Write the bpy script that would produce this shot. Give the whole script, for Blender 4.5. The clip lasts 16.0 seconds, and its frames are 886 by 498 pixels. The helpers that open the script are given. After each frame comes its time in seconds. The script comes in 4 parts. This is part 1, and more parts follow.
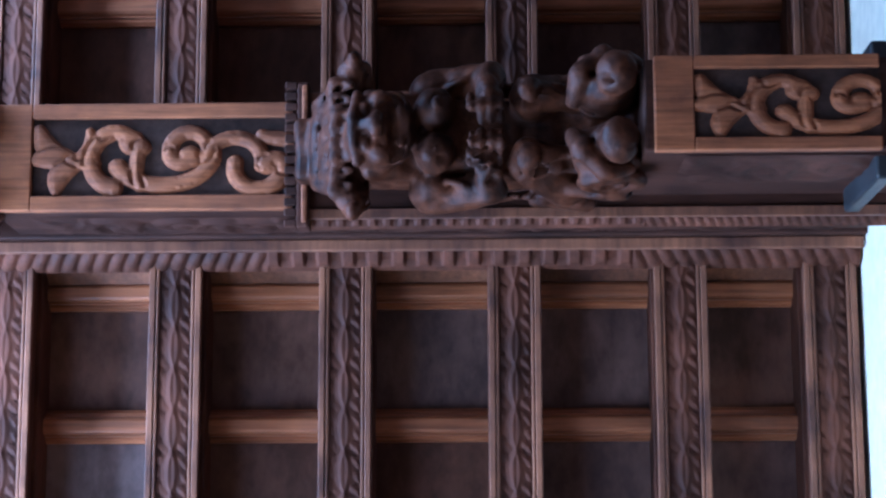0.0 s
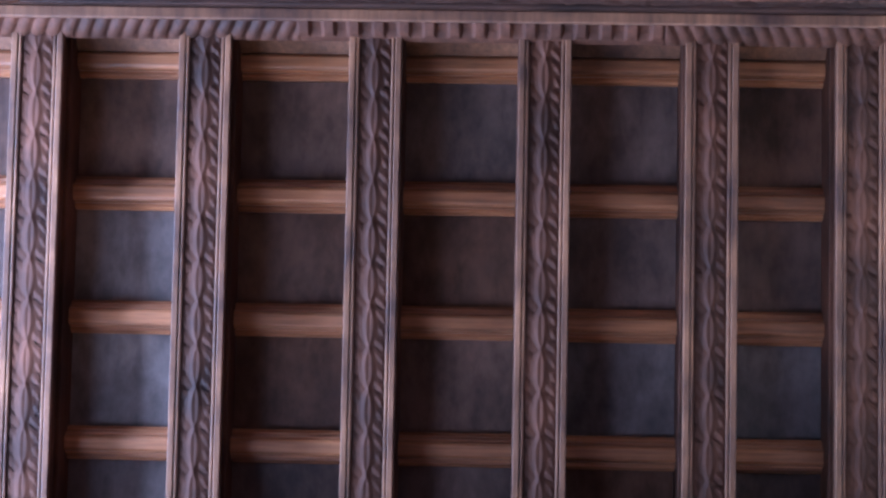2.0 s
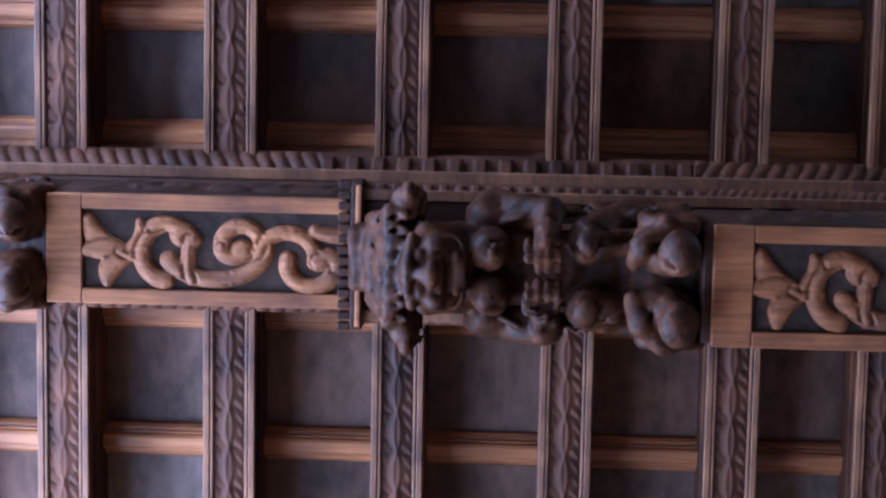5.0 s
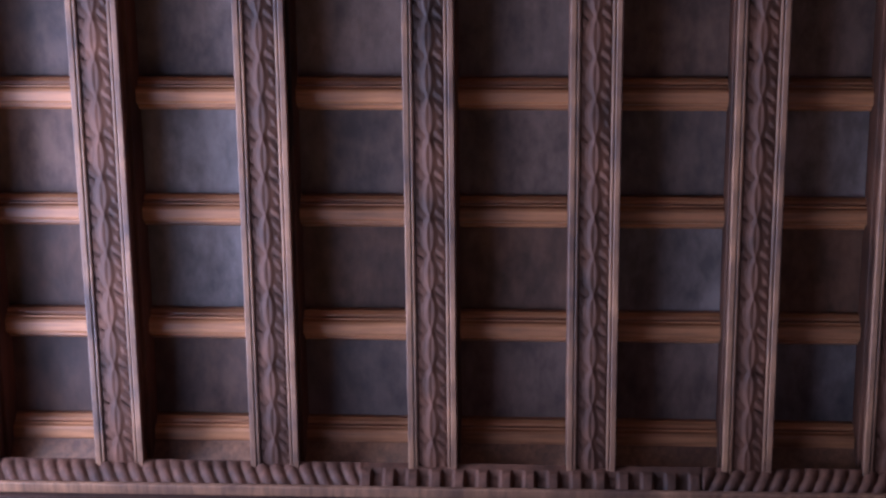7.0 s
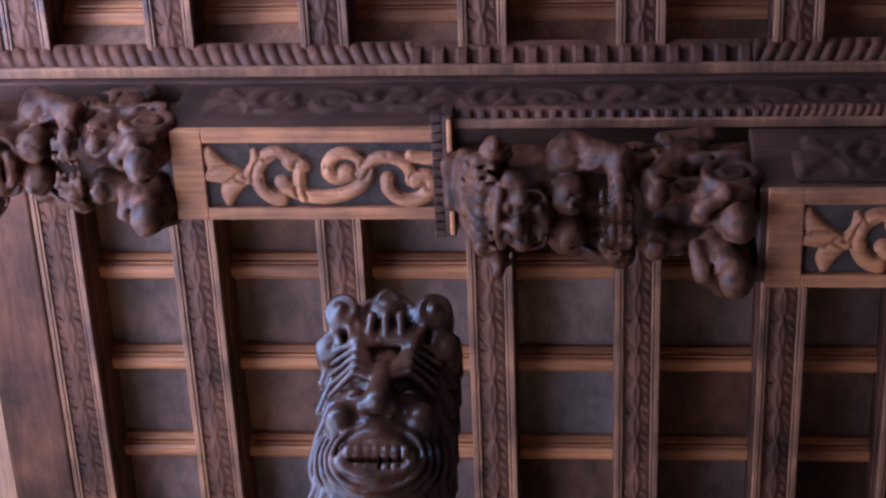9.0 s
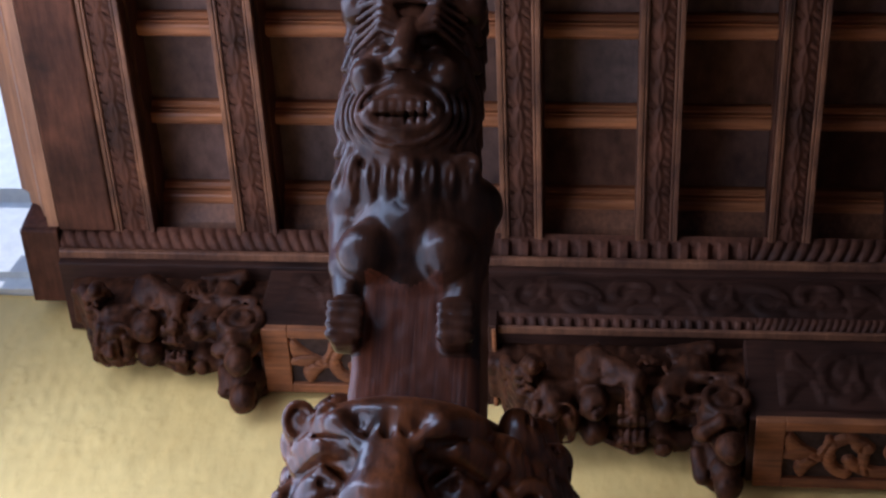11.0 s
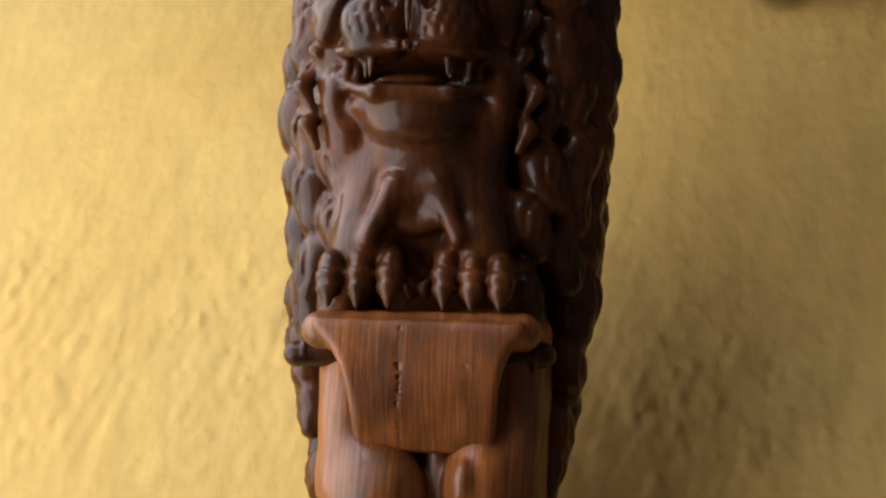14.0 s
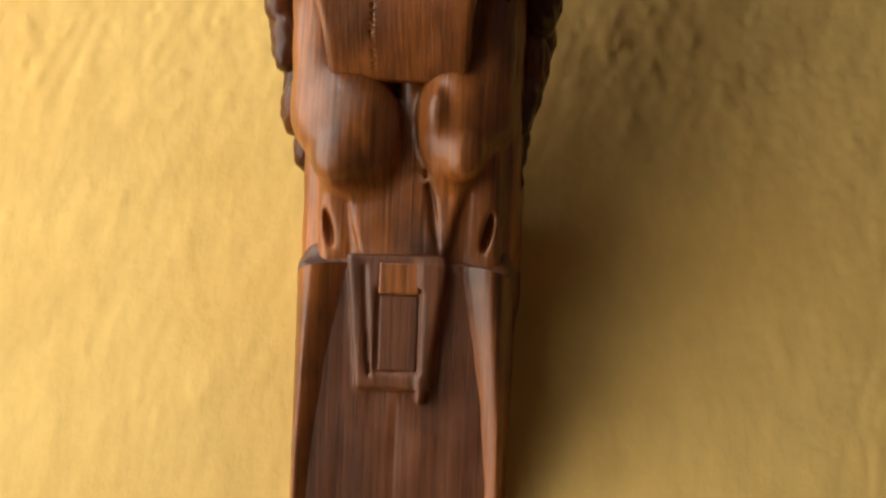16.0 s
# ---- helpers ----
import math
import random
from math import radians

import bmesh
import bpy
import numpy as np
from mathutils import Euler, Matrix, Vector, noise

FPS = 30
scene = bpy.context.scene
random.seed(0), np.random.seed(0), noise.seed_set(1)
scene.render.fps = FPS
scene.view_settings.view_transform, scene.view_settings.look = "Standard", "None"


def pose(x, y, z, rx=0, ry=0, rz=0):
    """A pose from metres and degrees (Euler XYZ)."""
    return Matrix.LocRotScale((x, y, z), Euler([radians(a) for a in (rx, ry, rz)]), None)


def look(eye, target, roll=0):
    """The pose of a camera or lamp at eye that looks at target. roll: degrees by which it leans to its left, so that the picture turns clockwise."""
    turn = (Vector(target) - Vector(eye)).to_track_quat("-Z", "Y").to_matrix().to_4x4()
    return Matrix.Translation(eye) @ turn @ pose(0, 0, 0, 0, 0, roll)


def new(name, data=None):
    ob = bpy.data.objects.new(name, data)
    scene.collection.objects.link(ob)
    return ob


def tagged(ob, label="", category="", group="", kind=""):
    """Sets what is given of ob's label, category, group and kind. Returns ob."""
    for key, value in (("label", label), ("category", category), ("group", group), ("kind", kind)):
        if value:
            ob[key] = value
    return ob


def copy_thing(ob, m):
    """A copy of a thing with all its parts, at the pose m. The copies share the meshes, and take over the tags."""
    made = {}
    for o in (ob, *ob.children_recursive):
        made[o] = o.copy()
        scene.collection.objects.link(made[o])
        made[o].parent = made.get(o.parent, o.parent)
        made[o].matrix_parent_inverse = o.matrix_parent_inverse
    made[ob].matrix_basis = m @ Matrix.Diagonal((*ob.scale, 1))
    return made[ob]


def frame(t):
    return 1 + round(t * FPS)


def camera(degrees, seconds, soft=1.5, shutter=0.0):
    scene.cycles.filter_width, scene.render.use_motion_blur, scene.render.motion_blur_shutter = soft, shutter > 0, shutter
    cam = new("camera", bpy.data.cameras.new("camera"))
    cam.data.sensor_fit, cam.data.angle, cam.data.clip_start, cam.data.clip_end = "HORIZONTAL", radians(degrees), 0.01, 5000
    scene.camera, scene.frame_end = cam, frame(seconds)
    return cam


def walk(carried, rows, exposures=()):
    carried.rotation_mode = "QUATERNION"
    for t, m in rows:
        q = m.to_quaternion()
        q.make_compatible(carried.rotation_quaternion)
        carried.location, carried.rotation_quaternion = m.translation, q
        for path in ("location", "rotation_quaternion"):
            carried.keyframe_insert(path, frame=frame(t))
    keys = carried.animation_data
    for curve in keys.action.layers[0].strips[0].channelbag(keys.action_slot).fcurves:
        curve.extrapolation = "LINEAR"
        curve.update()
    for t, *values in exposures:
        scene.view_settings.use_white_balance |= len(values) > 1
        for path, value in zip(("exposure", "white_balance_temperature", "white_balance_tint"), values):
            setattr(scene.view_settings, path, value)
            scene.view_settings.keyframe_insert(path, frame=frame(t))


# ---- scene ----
# The camera: carried at arm's length and tilted down from the ceiling to the carved strut
ROWS = [
    (0.0, -0.0138, -0.1075, 2.1901, 190.318, -1.374, 0.183),
    (0.5, -0.0169, -0.0977, 2.1918, 189.374, -1.614, -0.112),
    (1.0, -0.0189, -0.0845, 2.1937, 188.107, -1.779, -0.278),
    (1.5, -0.0211, -0.0644, 2.1962, 186.190, -1.946, -0.746),
    (2.0, -0.0215, -0.0450, 2.1979, 184.343, -1.974, -1.121),
    (2.5, -0.0239, -0.0318, 2.1987, 183.094, -2.214, -1.432),
    (3.0, -0.0268, -0.0128, 2.1993, 181.281, -2.532, -1.374),
    (3.2, -0.0283, -0.0019, 2.1993, 180.225, -2.698, -0.880),
    (5.3, -0.0291, 0.0894, 2.1926, 171.480, -2.965, -1.048),
    (5.5, -0.0294, 0.1008, 2.1907, 170.354, -2.947, -0.603),
    (6.0, -0.0313, 0.1281, 2.1853, 167.661, -3.018, 0.210),
    (6.5, -0.0331, 0.1482, 2.1805, 165.691, -3.238, 0.111),
    (7.0, -0.0362, 0.1704, 2.1742, 163.467, -3.434, 0.579),
    (7.5, -0.0386, 0.1991, 2.1647, 160.573, -3.649, 0.749),
    (8.0, -0.0427, 0.2255, 2.1544, 157.818, -3.818, 1.441),
    (8.5, -0.0469, 0.2535, 2.1418, 154.882, -4.236, 1.535),
    (9.0, -0.0496, 0.2791, 2.1288, 152.089, -4.192, 2.227),
    (9.2, -0.0510, 0.2884, 2.1237, 151.070, -4.278, 2.349),
    (11.3, -0.0557, 0.3699, 2.0691, 141.687, -4.878, 2.421),
    (11.5, -0.0550, 0.3778, 2.0629, 140.724, -4.767, 2.485),
    (12.0, -0.0555, 0.3972, 2.0463, 138.285, -4.871, 2.519),
    (12.5, -0.0578, 0.4100, 2.0342, 136.592, -4.987, 2.779),
    (13.0, -0.0615, 0.4249, 2.0191, 134.532, -5.113, 3.229),
    (13.5, -0.0617, 0.4414, 2.0017, 132.223, -4.927, 3.506),
    (14.0, -0.0606, 0.4605, 1.9799, 129.453, -4.894, 3.477),
    (14.5, -0.0589, 0.4750, 1.9618, 127.223, -4.638, 3.555),
    (15.0, -0.0551, 0.4869, 1.9463, 125.376, -4.465, 3.299),
    (15.5, -0.0526, 0.5007, 1.9264, 123.062, -4.291, 3.207),
    (16.0, -0.0506, 0.5177, 1.8990, 119.983, -4.271, 3.127),
]
cam = camera(27.03, 16.0, soft=2.5)
walk(cam, [(t, pose(x, y, z, rx, ry, rz)) for t, x, y, z, rx, ry, rz in ROWS],
     exposures=[(0.0, 2.0, 3780, 9), (1.2, 2.05, 3750, 9), (3.0, 2.3, 3750, 8), (5.5, 1.62, 3980, 10), (7.0, 1.42, 4080, 13), (9.2, 1.48, 4250, 17), (11.3, 0.48, 5000, 18), (12.5, 0.34, 5400, 16), (14.0, 0.43, 6900, 13), (16.0, 0.46, 8200, 14)])

# ---- world and light ----
SUN_EL, SUN_AZ = radians(64), radians(156)     # the sun stands high over the roof, in front of the end wall
world = bpy.data.worlds.new("sky")
scene.world = world
world.use_nodes = True
wn = world.node_tree.nodes
sky = wn.new("ShaderNodeTexSky")
sky.sky_type, sky.sun_disc = "NISHITA", False
sky.sun_elevation, sky.sun_rotation = SUN_EL, SUN_AZ
wn["Background"].inputs["Strength"].default_value = 0.14
world.node_tree.links.new(sky.outputs["Color"], wn["Background"].inputs["Color"])
sun = new("sun", bpy.data.lights.new("sun", "SUN"))
sun.data.energy, sun.data.angle, sun.data.color = 3.5, radians(0.5), (1.0, 0.94, 0.85)
toward = Vector((math.sin(SUN_AZ) * math.cos(SUN_EL), math.cos(SUN_AZ) * math.cos(SUN_EL), math.sin(SUN_EL)))
sun.matrix_world = look(toward * 30, (0, 0, 0))

# two added lamps for the open courtyard side's sky: by end wall, under eave
for x, y, z, wide, tall, power in ((-1.72, 1.95, 3.6, 2.2, 3.2, 52), (-1.54, .05, 5.10, 3.9, .54, 38)):
    day = new("sky_fill", bpy.data.lights.new("sky_fill", "AREA"))
    day.data.shape, day.data.size, day.data.size_y = "RECTANGLE", wide, tall
    day.data.energy, day.data.color = power, (0.90, 0.95, 1.0)
    day.matrix_world = look((x, y, z), (10, y, z))

# ---- materials ----
def material(name, base, rough=0.6, dark=None, scale=6.0, stretch=(1, 1, 1), bump=0.3,
             bump_scale=60.0, coat=0.0, stain=0.5, rough_var=0.12, fine=(1, 1, 1), depth=0.004, island=0.0, gloss=0.5):
    """Colour varied by broad stains and fine grain, with relief from the same grain."""
    m = bpy.data.materials.new(name)
    m.use_nodes = True
    n, l = m.node_tree.nodes, m.node_tree.links
    bsdf = n["Principled BSDF"]
    co = n.new("ShaderNodeTexCoord")
    mp = n.new("ShaderNodeMapping")
    mp.inputs["Scale"].default_value = stretch
    l.new(co.outputs["Object"], mp.inputs["Vector"])
    broad = n.new("ShaderNodeTexNoise")
    broad.inputs["Scale"].default_value, broad.inputs["Detail"].default_value = scale, 6
    broad.inputs["Roughness"].default_value = 0.62
    info = n.new("ShaderNodeObjectInfo")
    off = n.new("ShaderNodeVectorMath")
    off.operation = "MULTIPLY_ADD"
    comb = n.new("ShaderNodeCombineXYZ")
    for k in range(3):
        l.new(info.outputs["Random"], comb.inputs[k])
    l.new(comb.outputs["Vector"], off.inputs[0])
    off.inputs[1].default_value = (17.0, 31.0, 23.0)
    l.new(mp.outputs["Vector"], off.inputs[2])
    l.new(off.outputs["Vector"], broad.inputs["Vector"])
    fm = n.new("ShaderNodeMapping")
    fm.inputs["Scale"].default_value = fine
    l.new(off.outputs["Vector"], fm.inputs["Vector"])
    small = n.new("ShaderNodeTexNoise")
    small.inputs["Scale"].default_value, small.inputs["Detail"].default_value = bump_scale, 8
    small.inputs["Roughness"].default_value = 0.6
    l.new(fm.outputs["Vector"], small.inputs["Vector"])
    ramp = n.new("ShaderNodeValToRGB")
    ramp.color_ramp.elements[0].position, ramp.color_ramp.elements[1].position = 0.32, 0.68
    dk = dark or tuple(c * 0.45 for c in base)
    ramp.color_ramp.elements[0].color = (*dk, 1)
    ramp.color_ramp.elements[1].color = (*base, 1)
    l.new(broad.outputs["Fac"], ramp.inputs["Fac"])
    mix = n.new("ShaderNodeMix")
    mix.data_type, mix.blend_type = "RGBA", "MULTIPLY"
    mix.inputs[0].default_value = stain
    l.new(ramp.outputs["Color"], mix.inputs[6])
    r2 = n.new("ShaderNodeValToRGB")
    r2.color_ramp.elements[0].position, r2.color_ramp.elements[1].position = 0.35, 0.62
    r2.color_ramp.elements[0].color = (0.35, 0.33, 0.32, 1)
    r2.color_ramp.elements[1].color = (1.15, 1.15, 1.15, 1)
    l.new(small.outputs["Fac"], r2.inputs["Fac"])
    l.new(r2.outputs["Color"], mix.inputs[7])
    out = mix.outputs[2]
    if island:                                                # board to board differences
        geo = n.new("ShaderNodeNewGeometry")
        hsv = n.new("ShaderNodeHueSaturation")
        vr, sr = n.new("ShaderNodeMapRange"), n.new("ShaderNodeMapRange")
        vr.inputs["To Min"].default_value, vr.inputs["To Max"].default_value = 1 - island, 1 + island
        sr.inputs["To Min"].default_value, sr.inputs["To Max"].default_value = 1.4, 0.8
        l.new(geo.outputs["Random Per Island"], vr.inputs["Value"])
        l.new(geo.outputs["Random Per Island"], sr.inputs["Value"])
        l.new(vr.outputs["Result"], hsv.inputs["Value"])
        l.new(sr.outputs["Result"], hsv.inputs["Saturation"])
        l.new(out, hsv.inputs["Color"])
        out = hsv.outputs["Color"]
    l.new(out, bsdf.inputs["Base Color"])
    rr = n.new("ShaderNodeMapRange")
    rr.inputs["To Min"].default_value, rr.inputs["To Max"].default_value = max(0.03, rough - rough_var), min(1, rough + rough_var)
    l.new(broad.outputs["Fac"], rr.inputs["Value"])
    l.new(rr.outputs["Result"], bsdf.inputs["Roughness"])
    bp = n.new("ShaderNodeBump")
    bp.inputs["Strength"].default_value, bp.inputs["Distance"].default_value = bump, depth
    l.new(small.outputs["Fac"], bp.inputs["Height"])
    l.new(bp.outputs["Normal"], bsdf.inputs["Normal"])
    bsdf.inputs["Coat Weight"].default_value = coat
    bsdf.inputs["Specular IOR Level"].default_value = gloss
    bsdf.inputs["Coat Roughness"].default_value = 0.12
    return m


M = {
    "joist": material("carved dark wood", (0.128, 0.046, 0.022), 0.62, (0.034, 0.014, 0.008), 5, fine=(1, .12, 1), bump_scale=90, coat=0.0, gloss=0.12),
    "beam": material("dark beam wood", (0.068, 0.027, 0.015), 0.6, (0.024, 0.011, 0.007), 5, fine=(.1, 1, 1), bump_scale=80, gloss=0.12),
    "batten": material("reddish batten wood", (0.44, 0.158, 0.052), 0.45, (0.19, 0.066, 0.025), 2.5, fine=(.06, 1, 1), bump_scale=110, stain=.6, gloss=0.28),
    "bead": material("worn joist edge", (0.27, 0.112, 0.05), 0.45, (0.075, 0.034, 0.022), 7, fine=(1, .1, 1), bump_scale=90, gloss=0.2),
    "soffit": material("worn light wood", (0.34, 0.122, 0.040), 0.58, (0.13, 0.047, 0.020), 6, fine=(.06, 1, 1), bump_scale=120, stain=.55, gloss=0.22),
    "ground": material("dark brown panel ground", (0.066, 0.038, 0.027), 0.85, (0.030, 0.019, 0.015), 12, bump_scale=60, gloss=.1),
    "panel": material("dusty ceiling boards", (0.185, 0.106, 0.078), 0.6, (0.066, 0.039, 0.031), 3.2, fine=(1, .5, 1), bump_scale=26, stain=.6, bump=.6, island=.18, gloss=0.15),
    "strut": material("varnished carved wood", (0.50, 0.150, 0.030), 0.38, (0.085, 0.027, 0.009), 6.5, stretch=(1, .6, .5), fine=(1, .2, .05), bump_scale=190, coat=0.22, stain=.7, bump=.35),
    "strut_old": material("darkened varnished wood", (0.150, 0.041, 0.009), 0.36, (0.011, 0.0045, 0.0028), 5.0, stretch=(1, 1, .7), fine=(1, 1, .12), bump_scale=90, coat=0.34, gloss=.18, stain=.8, bump=.25),
    "shaft": material("worn red varnished wood", (0.090, 0.022, 0.007), 0.36, (0.014, 0.005, 0.003), 5, stretch=(1, 1, .5), fine=(1, 1, .06), bump_scale=160, coat=.10, gloss=.2, stain=.75),
    "post": material("dark worn plank wood", (0.25, 0.080, 0.028), 0.45, (0.070, 0.024, 0.011), 4, stretch=(1, 1, .5), fine=(1, 1, .05), bump_scale=200, coat=.12, stain=.7),
    "patina": material("blackened varnished wood", (0.060, 0.021, 0.009), 0.32, (0.012, 0.005, 0.003), 6, fine=(1, 1, .15), bump_scale=80, coat=0.12, gloss=.10, stain=.7, bump=.2),
    "corbel": material("dark aged carving", (0.082, 0.027, 0.010), 0.5, (0.022, 0.009, 0.005), 16, fine=(1, 1, .4), bump_scale=60, coat=.0, gloss=.10, stain=.85, bump=.6),
    "yellow": material("ochre limewash plaster", (0.80, 0.545, 0.175), 0.8, (0.72, 0.45, 0.12), 1.6, fine=(1, 1, .5), bump_scale=18, stain=.12, bump=.7, depth=.005),
    "white": material("white limewash plaster", (0.80, 0.77, 0.68), 0.85, (0.70, 0.67, 0.57), 3, bump_scale=25, stain=.15),
    "cream": material("cream limewash plaster", (0.80, 0.71, 0.53), 0.85, (0.70, 0.61, 0.44), 3, bump_scale=25, stain=.15, gloss=.2),
    "paving": material("worn courtyard paving", (0.12, 0.108, 0.092), 0.85, (0.08, 0.072, 0.06), 1.2, bump_scale=8, stain=.4),
    # dark tone chosen so the unseen walls send little light back
    "absorber": material("dark low-bounce plaster", (0.07, 0.04, 0.026), 0.7, (0.05, 0.03, 0.02), 3, bump_scale=25),
    "iron": material("black iron", (0.03, 0.028, 0.027), 0.45, bump_scale=120),
    # lighter orange than the joists: sunlight on the eave is put into the colour
    "eave": material("eave wood in a sunlit tone", (0.42, 0.19, 0.085), 0.55, (0.26, 0.11, 0.05), 4, fine=(1, .06, 1), bump_scale=90),
    "tile": material("red clay tile", (0.22, 0.095, 0.06), 0.85, (0.13, 0.06, 0.04), 3, bump_scale=20),
}


# ---- mesh builders ----
def link_mesh(name, verts, faces, mat, parent=None, label="", smooth=False):
    me = bpy.data.meshes.new(name)
    me.from_pydata(verts, [], faces)
    me.materials.append(mat)
    if smooth:
        me.polygons.foreach_set("use_smooth", [True] * len(me.polygons))
    me.update()
    ob = new(name, me)
    if parent:
        ob.parent = parent
    return tagged(ob, label)


def part(name, bm, mat, parent=None, label="", smooth=False):
    me = bpy.data.meshes.new(name)
    bmesh.ops.recalc_face_normals(bm, faces=bm.faces[:])
    bm.to_mesh(me)
    bm.free()
    me.materials.append(mat)
    if smooth:
        me.polygons.foreach_set("use_smooth", [True] * len(me.polygons))
    ob = new(name, me)
    if parent:
        ob.parent = parent
    return tagged(ob, label)


def box(bm, x0, x1, y0, y1, z0, z1, bevel=0.0):
    r = bmesh.ops.create_cube(bm, size=1)
    bmesh.ops.scale(bm, vec=(x1 - x0, y1 - y0, z1 - z0), verts=r["verts"])
    bmesh.ops.translate(bm, vec=((x0 + x1) / 2, (y0 + y1) / 2, (z0 + z1) / 2), verts=r["verts"])
    if bevel:
        es = list({e for v in r["verts"] for e in v.link_edges})
        bmesh.ops.bevel(bm, geom=es, offset=bevel, segments=2, affect="EDGES", profile=0.5)
    return bm


def boxes(*specs, bevel=0.0):
    bm = bmesh.new()
    for s in specs:
        box(bm, *s, bevel=bevel)
    return bm


def sheet(name, place, nu, nv, mat, parent=None, label="", smooth=True):
    """A closed relief: place(u, v) of numpy arrays in 0..1 gives x, y, z."""
    u, v = np.meshgrid(np.linspace(0, 1, nu), np.linspace(0, 1, nv), indexing="ij")
    p = np.stack(place(u, v), -1).reshape(-1, 3)
    i = np.arange((nu - 1) * nv).reshape(nu - 1, nv)[:, :-1].ravel()
    f = np.stack((i, i + nv, i + nv + 1, i + 1), -1)
    return link_mesh(name, p.tolist(), f.tolist(), mat, parent, label, smooth)


def extrude(profile, axis, a, b, close=True):
    """A bmesh: the outline (pairs) swept along x or y from a to b, with end caps."""
    bm = bmesh.new()
    def at(p, s):
        return (s, p[0], p[1]) if axis == "x" else (p[0], s, p[1])
    r0 = [bm.verts.new(at(p, a)) for p in profile]
    r1 = [bm.verts.new(at(p, b)) for p in profile]
    n = len(profile)
    for i in range(n if close else n - 1):
        j = (i + 1) % n
        bm.faces.new((r0[i], r0[j], r1[j], r1[i]))
    if close:
        bm.faces.new(r0)
        bm.faces.new(r1[::-1])
    return bm


class Carving:
    """A solid carved out of blended blobs on a fine lattice and skinned."""
    def __init__(self, lo, hi, step):
        self.lo, self.step = np.array(lo, float), step
        self.n = np.ceil((np.array(hi) - lo) / step).astype(int) + 1
        self.f = np.full(self.n, 1.0, np.float32)

    def window(self, c0, c1, pad):
        a = np.clip(np.floor((np.minimum(c0, c1) - pad - self.lo) / self.step).astype(int), 0, self.n - 1)
        b = np.clip(np.ceil((np.maximum(c0, c1) + pad - self.lo) / self.step).astype(int) + 1, 1, self.n)
        ax = [self.lo[k] + self.step * np.arange(a[k], b[k]) for k in range(3)]
        return tuple(slice(a[k], b[k]) for k in range(3)), np.meshgrid(*ax, indexing="ij")

    def blend(self, w, d, k, cut):
        f = self.f[w]
        d = d.astype(np.float32)
        if cut:
            h = np.clip(0.5 - 0.5 * (f + d) / k, 0, 1)
            self.f[w] = f + (-d - f) * h + k * h * (1 - h)
        else:
            h = np.clip(0.5 + 0.5 * (f - d) / k, 0, 1)
            self.f[w] = f + (d - f) * h - k * h * (1 - h)

    def blob(self, c, r, turn=(0, 0, 0), k=0.02, cut=False):
        c, r = np.array(c, float), np.array(r, float)
        w, (x, y, z) = self.window(c - max(r), c + max(r), 0.03 + k)
        q = np.stack((x - c[0], y - c[1], z - c[2]), -1)
        if any(turn):
            q = q @ np.array(Euler([radians(t) for t in turn]).to_matrix())
        s = np.linalg.norm(q / r, axis=-1)
        g = np.linalg.norm(q / (r * r), axis=-1) + 1e-6
        self.blend(w, np.where(s > 0.05, s * (s - 1) / g, -min(r)), k, cut)

    def rod(self, a, b, ra, rb=None, k=0.012, cut=False):
        a, b = np.array(a, float), np.array(b, float)
        rb = ra if rb is None else rb
        w, (x, y, z) = self.window(a, b, max(ra, rb) + 0.02 + k)
        q = np.stack((x - a[0], y - a[1], z - a[2]), -1)
        v = b - a
        h = np.clip(q @ v / (v @ v), 0, 1)
        self.blend(w, np.linalg.norm(q - h[..., None] * v, axis=-1) - (ra + (rb - ra) * h), k, cut)

    def ring(self, c, r, thick, turn=(0, 0, 0), flat=1.0, k=0.008, cut=False):
        """A ring in the local xz plane; flat squeezes it along z."""
        c = np.array(c, float)
        w, (x, y, z) = self.window(c - r, c + r, thick + 0.02 + k)
        q = np.stack((x - c[0], y - c[1], z - c[2]), -1)
        if any(turn):
            q = q @ np.array(Euler([radians(t) for t in turn]).to_matrix())
        rad = np.hypot(q[..., 0], q[..., 2] / flat)
        self.blend(w, np.hypot((rad - r) * (1 + flat) / 2, q[..., 1]) - thick, k, cut)

    def block(self, c, h, turn=(0, 0, 0), k=0.012, cut=False, round_=0.012, taper=0.0):
        c, h = np.array(c, float), np.array(h, float)
        w, (x, y, z) = self.window(c - h.max(), c + h.max(), 0.03 + k)
        q = np.stack((x - c[0], y - c[1], z - c[2]), -1)
        if any(turn):
            q = q @ np.array(Euler([radians(t) for t in turn]).to_matrix())
        q[..., 0] = q[..., 0] / (1 + taper * q[..., 2] / h[2])
        e = np.abs(q) - (h - round_)
        d = np.linalg.norm(np.maximum(e, 0), axis=-1) + np.minimum(e.max(-1), 0) - round_
        self.blend(w, d, k, cut)

    def weather(self, amp, seed, lo=90, hi=330):
        """Hand-cut unevenness: the surface wanders in and out by about amp."""
        rnd = np.random.RandomState(seed)
        ax = [self.lo[k] + self.step * np.arange(self.n[k]) for k in range(3)]
        x, y, z = (a.astype(np.float32) for a in np.meshgrid(*ax, indexing="ij", sparse=True))
        for _ in range(9):
            d = rnd.normal(size=3)
            d *= rnd.uniform(lo, hi) / np.linalg.norm(d)
            w = x * d[1] + y * d[2] + z * d[0]
            self.f += amp / 3 * np.sin(x * d[0] + y * d[1] + z * d[2] + rnd.uniform(0, 6) + 1.4 * np.sin(w * .6))

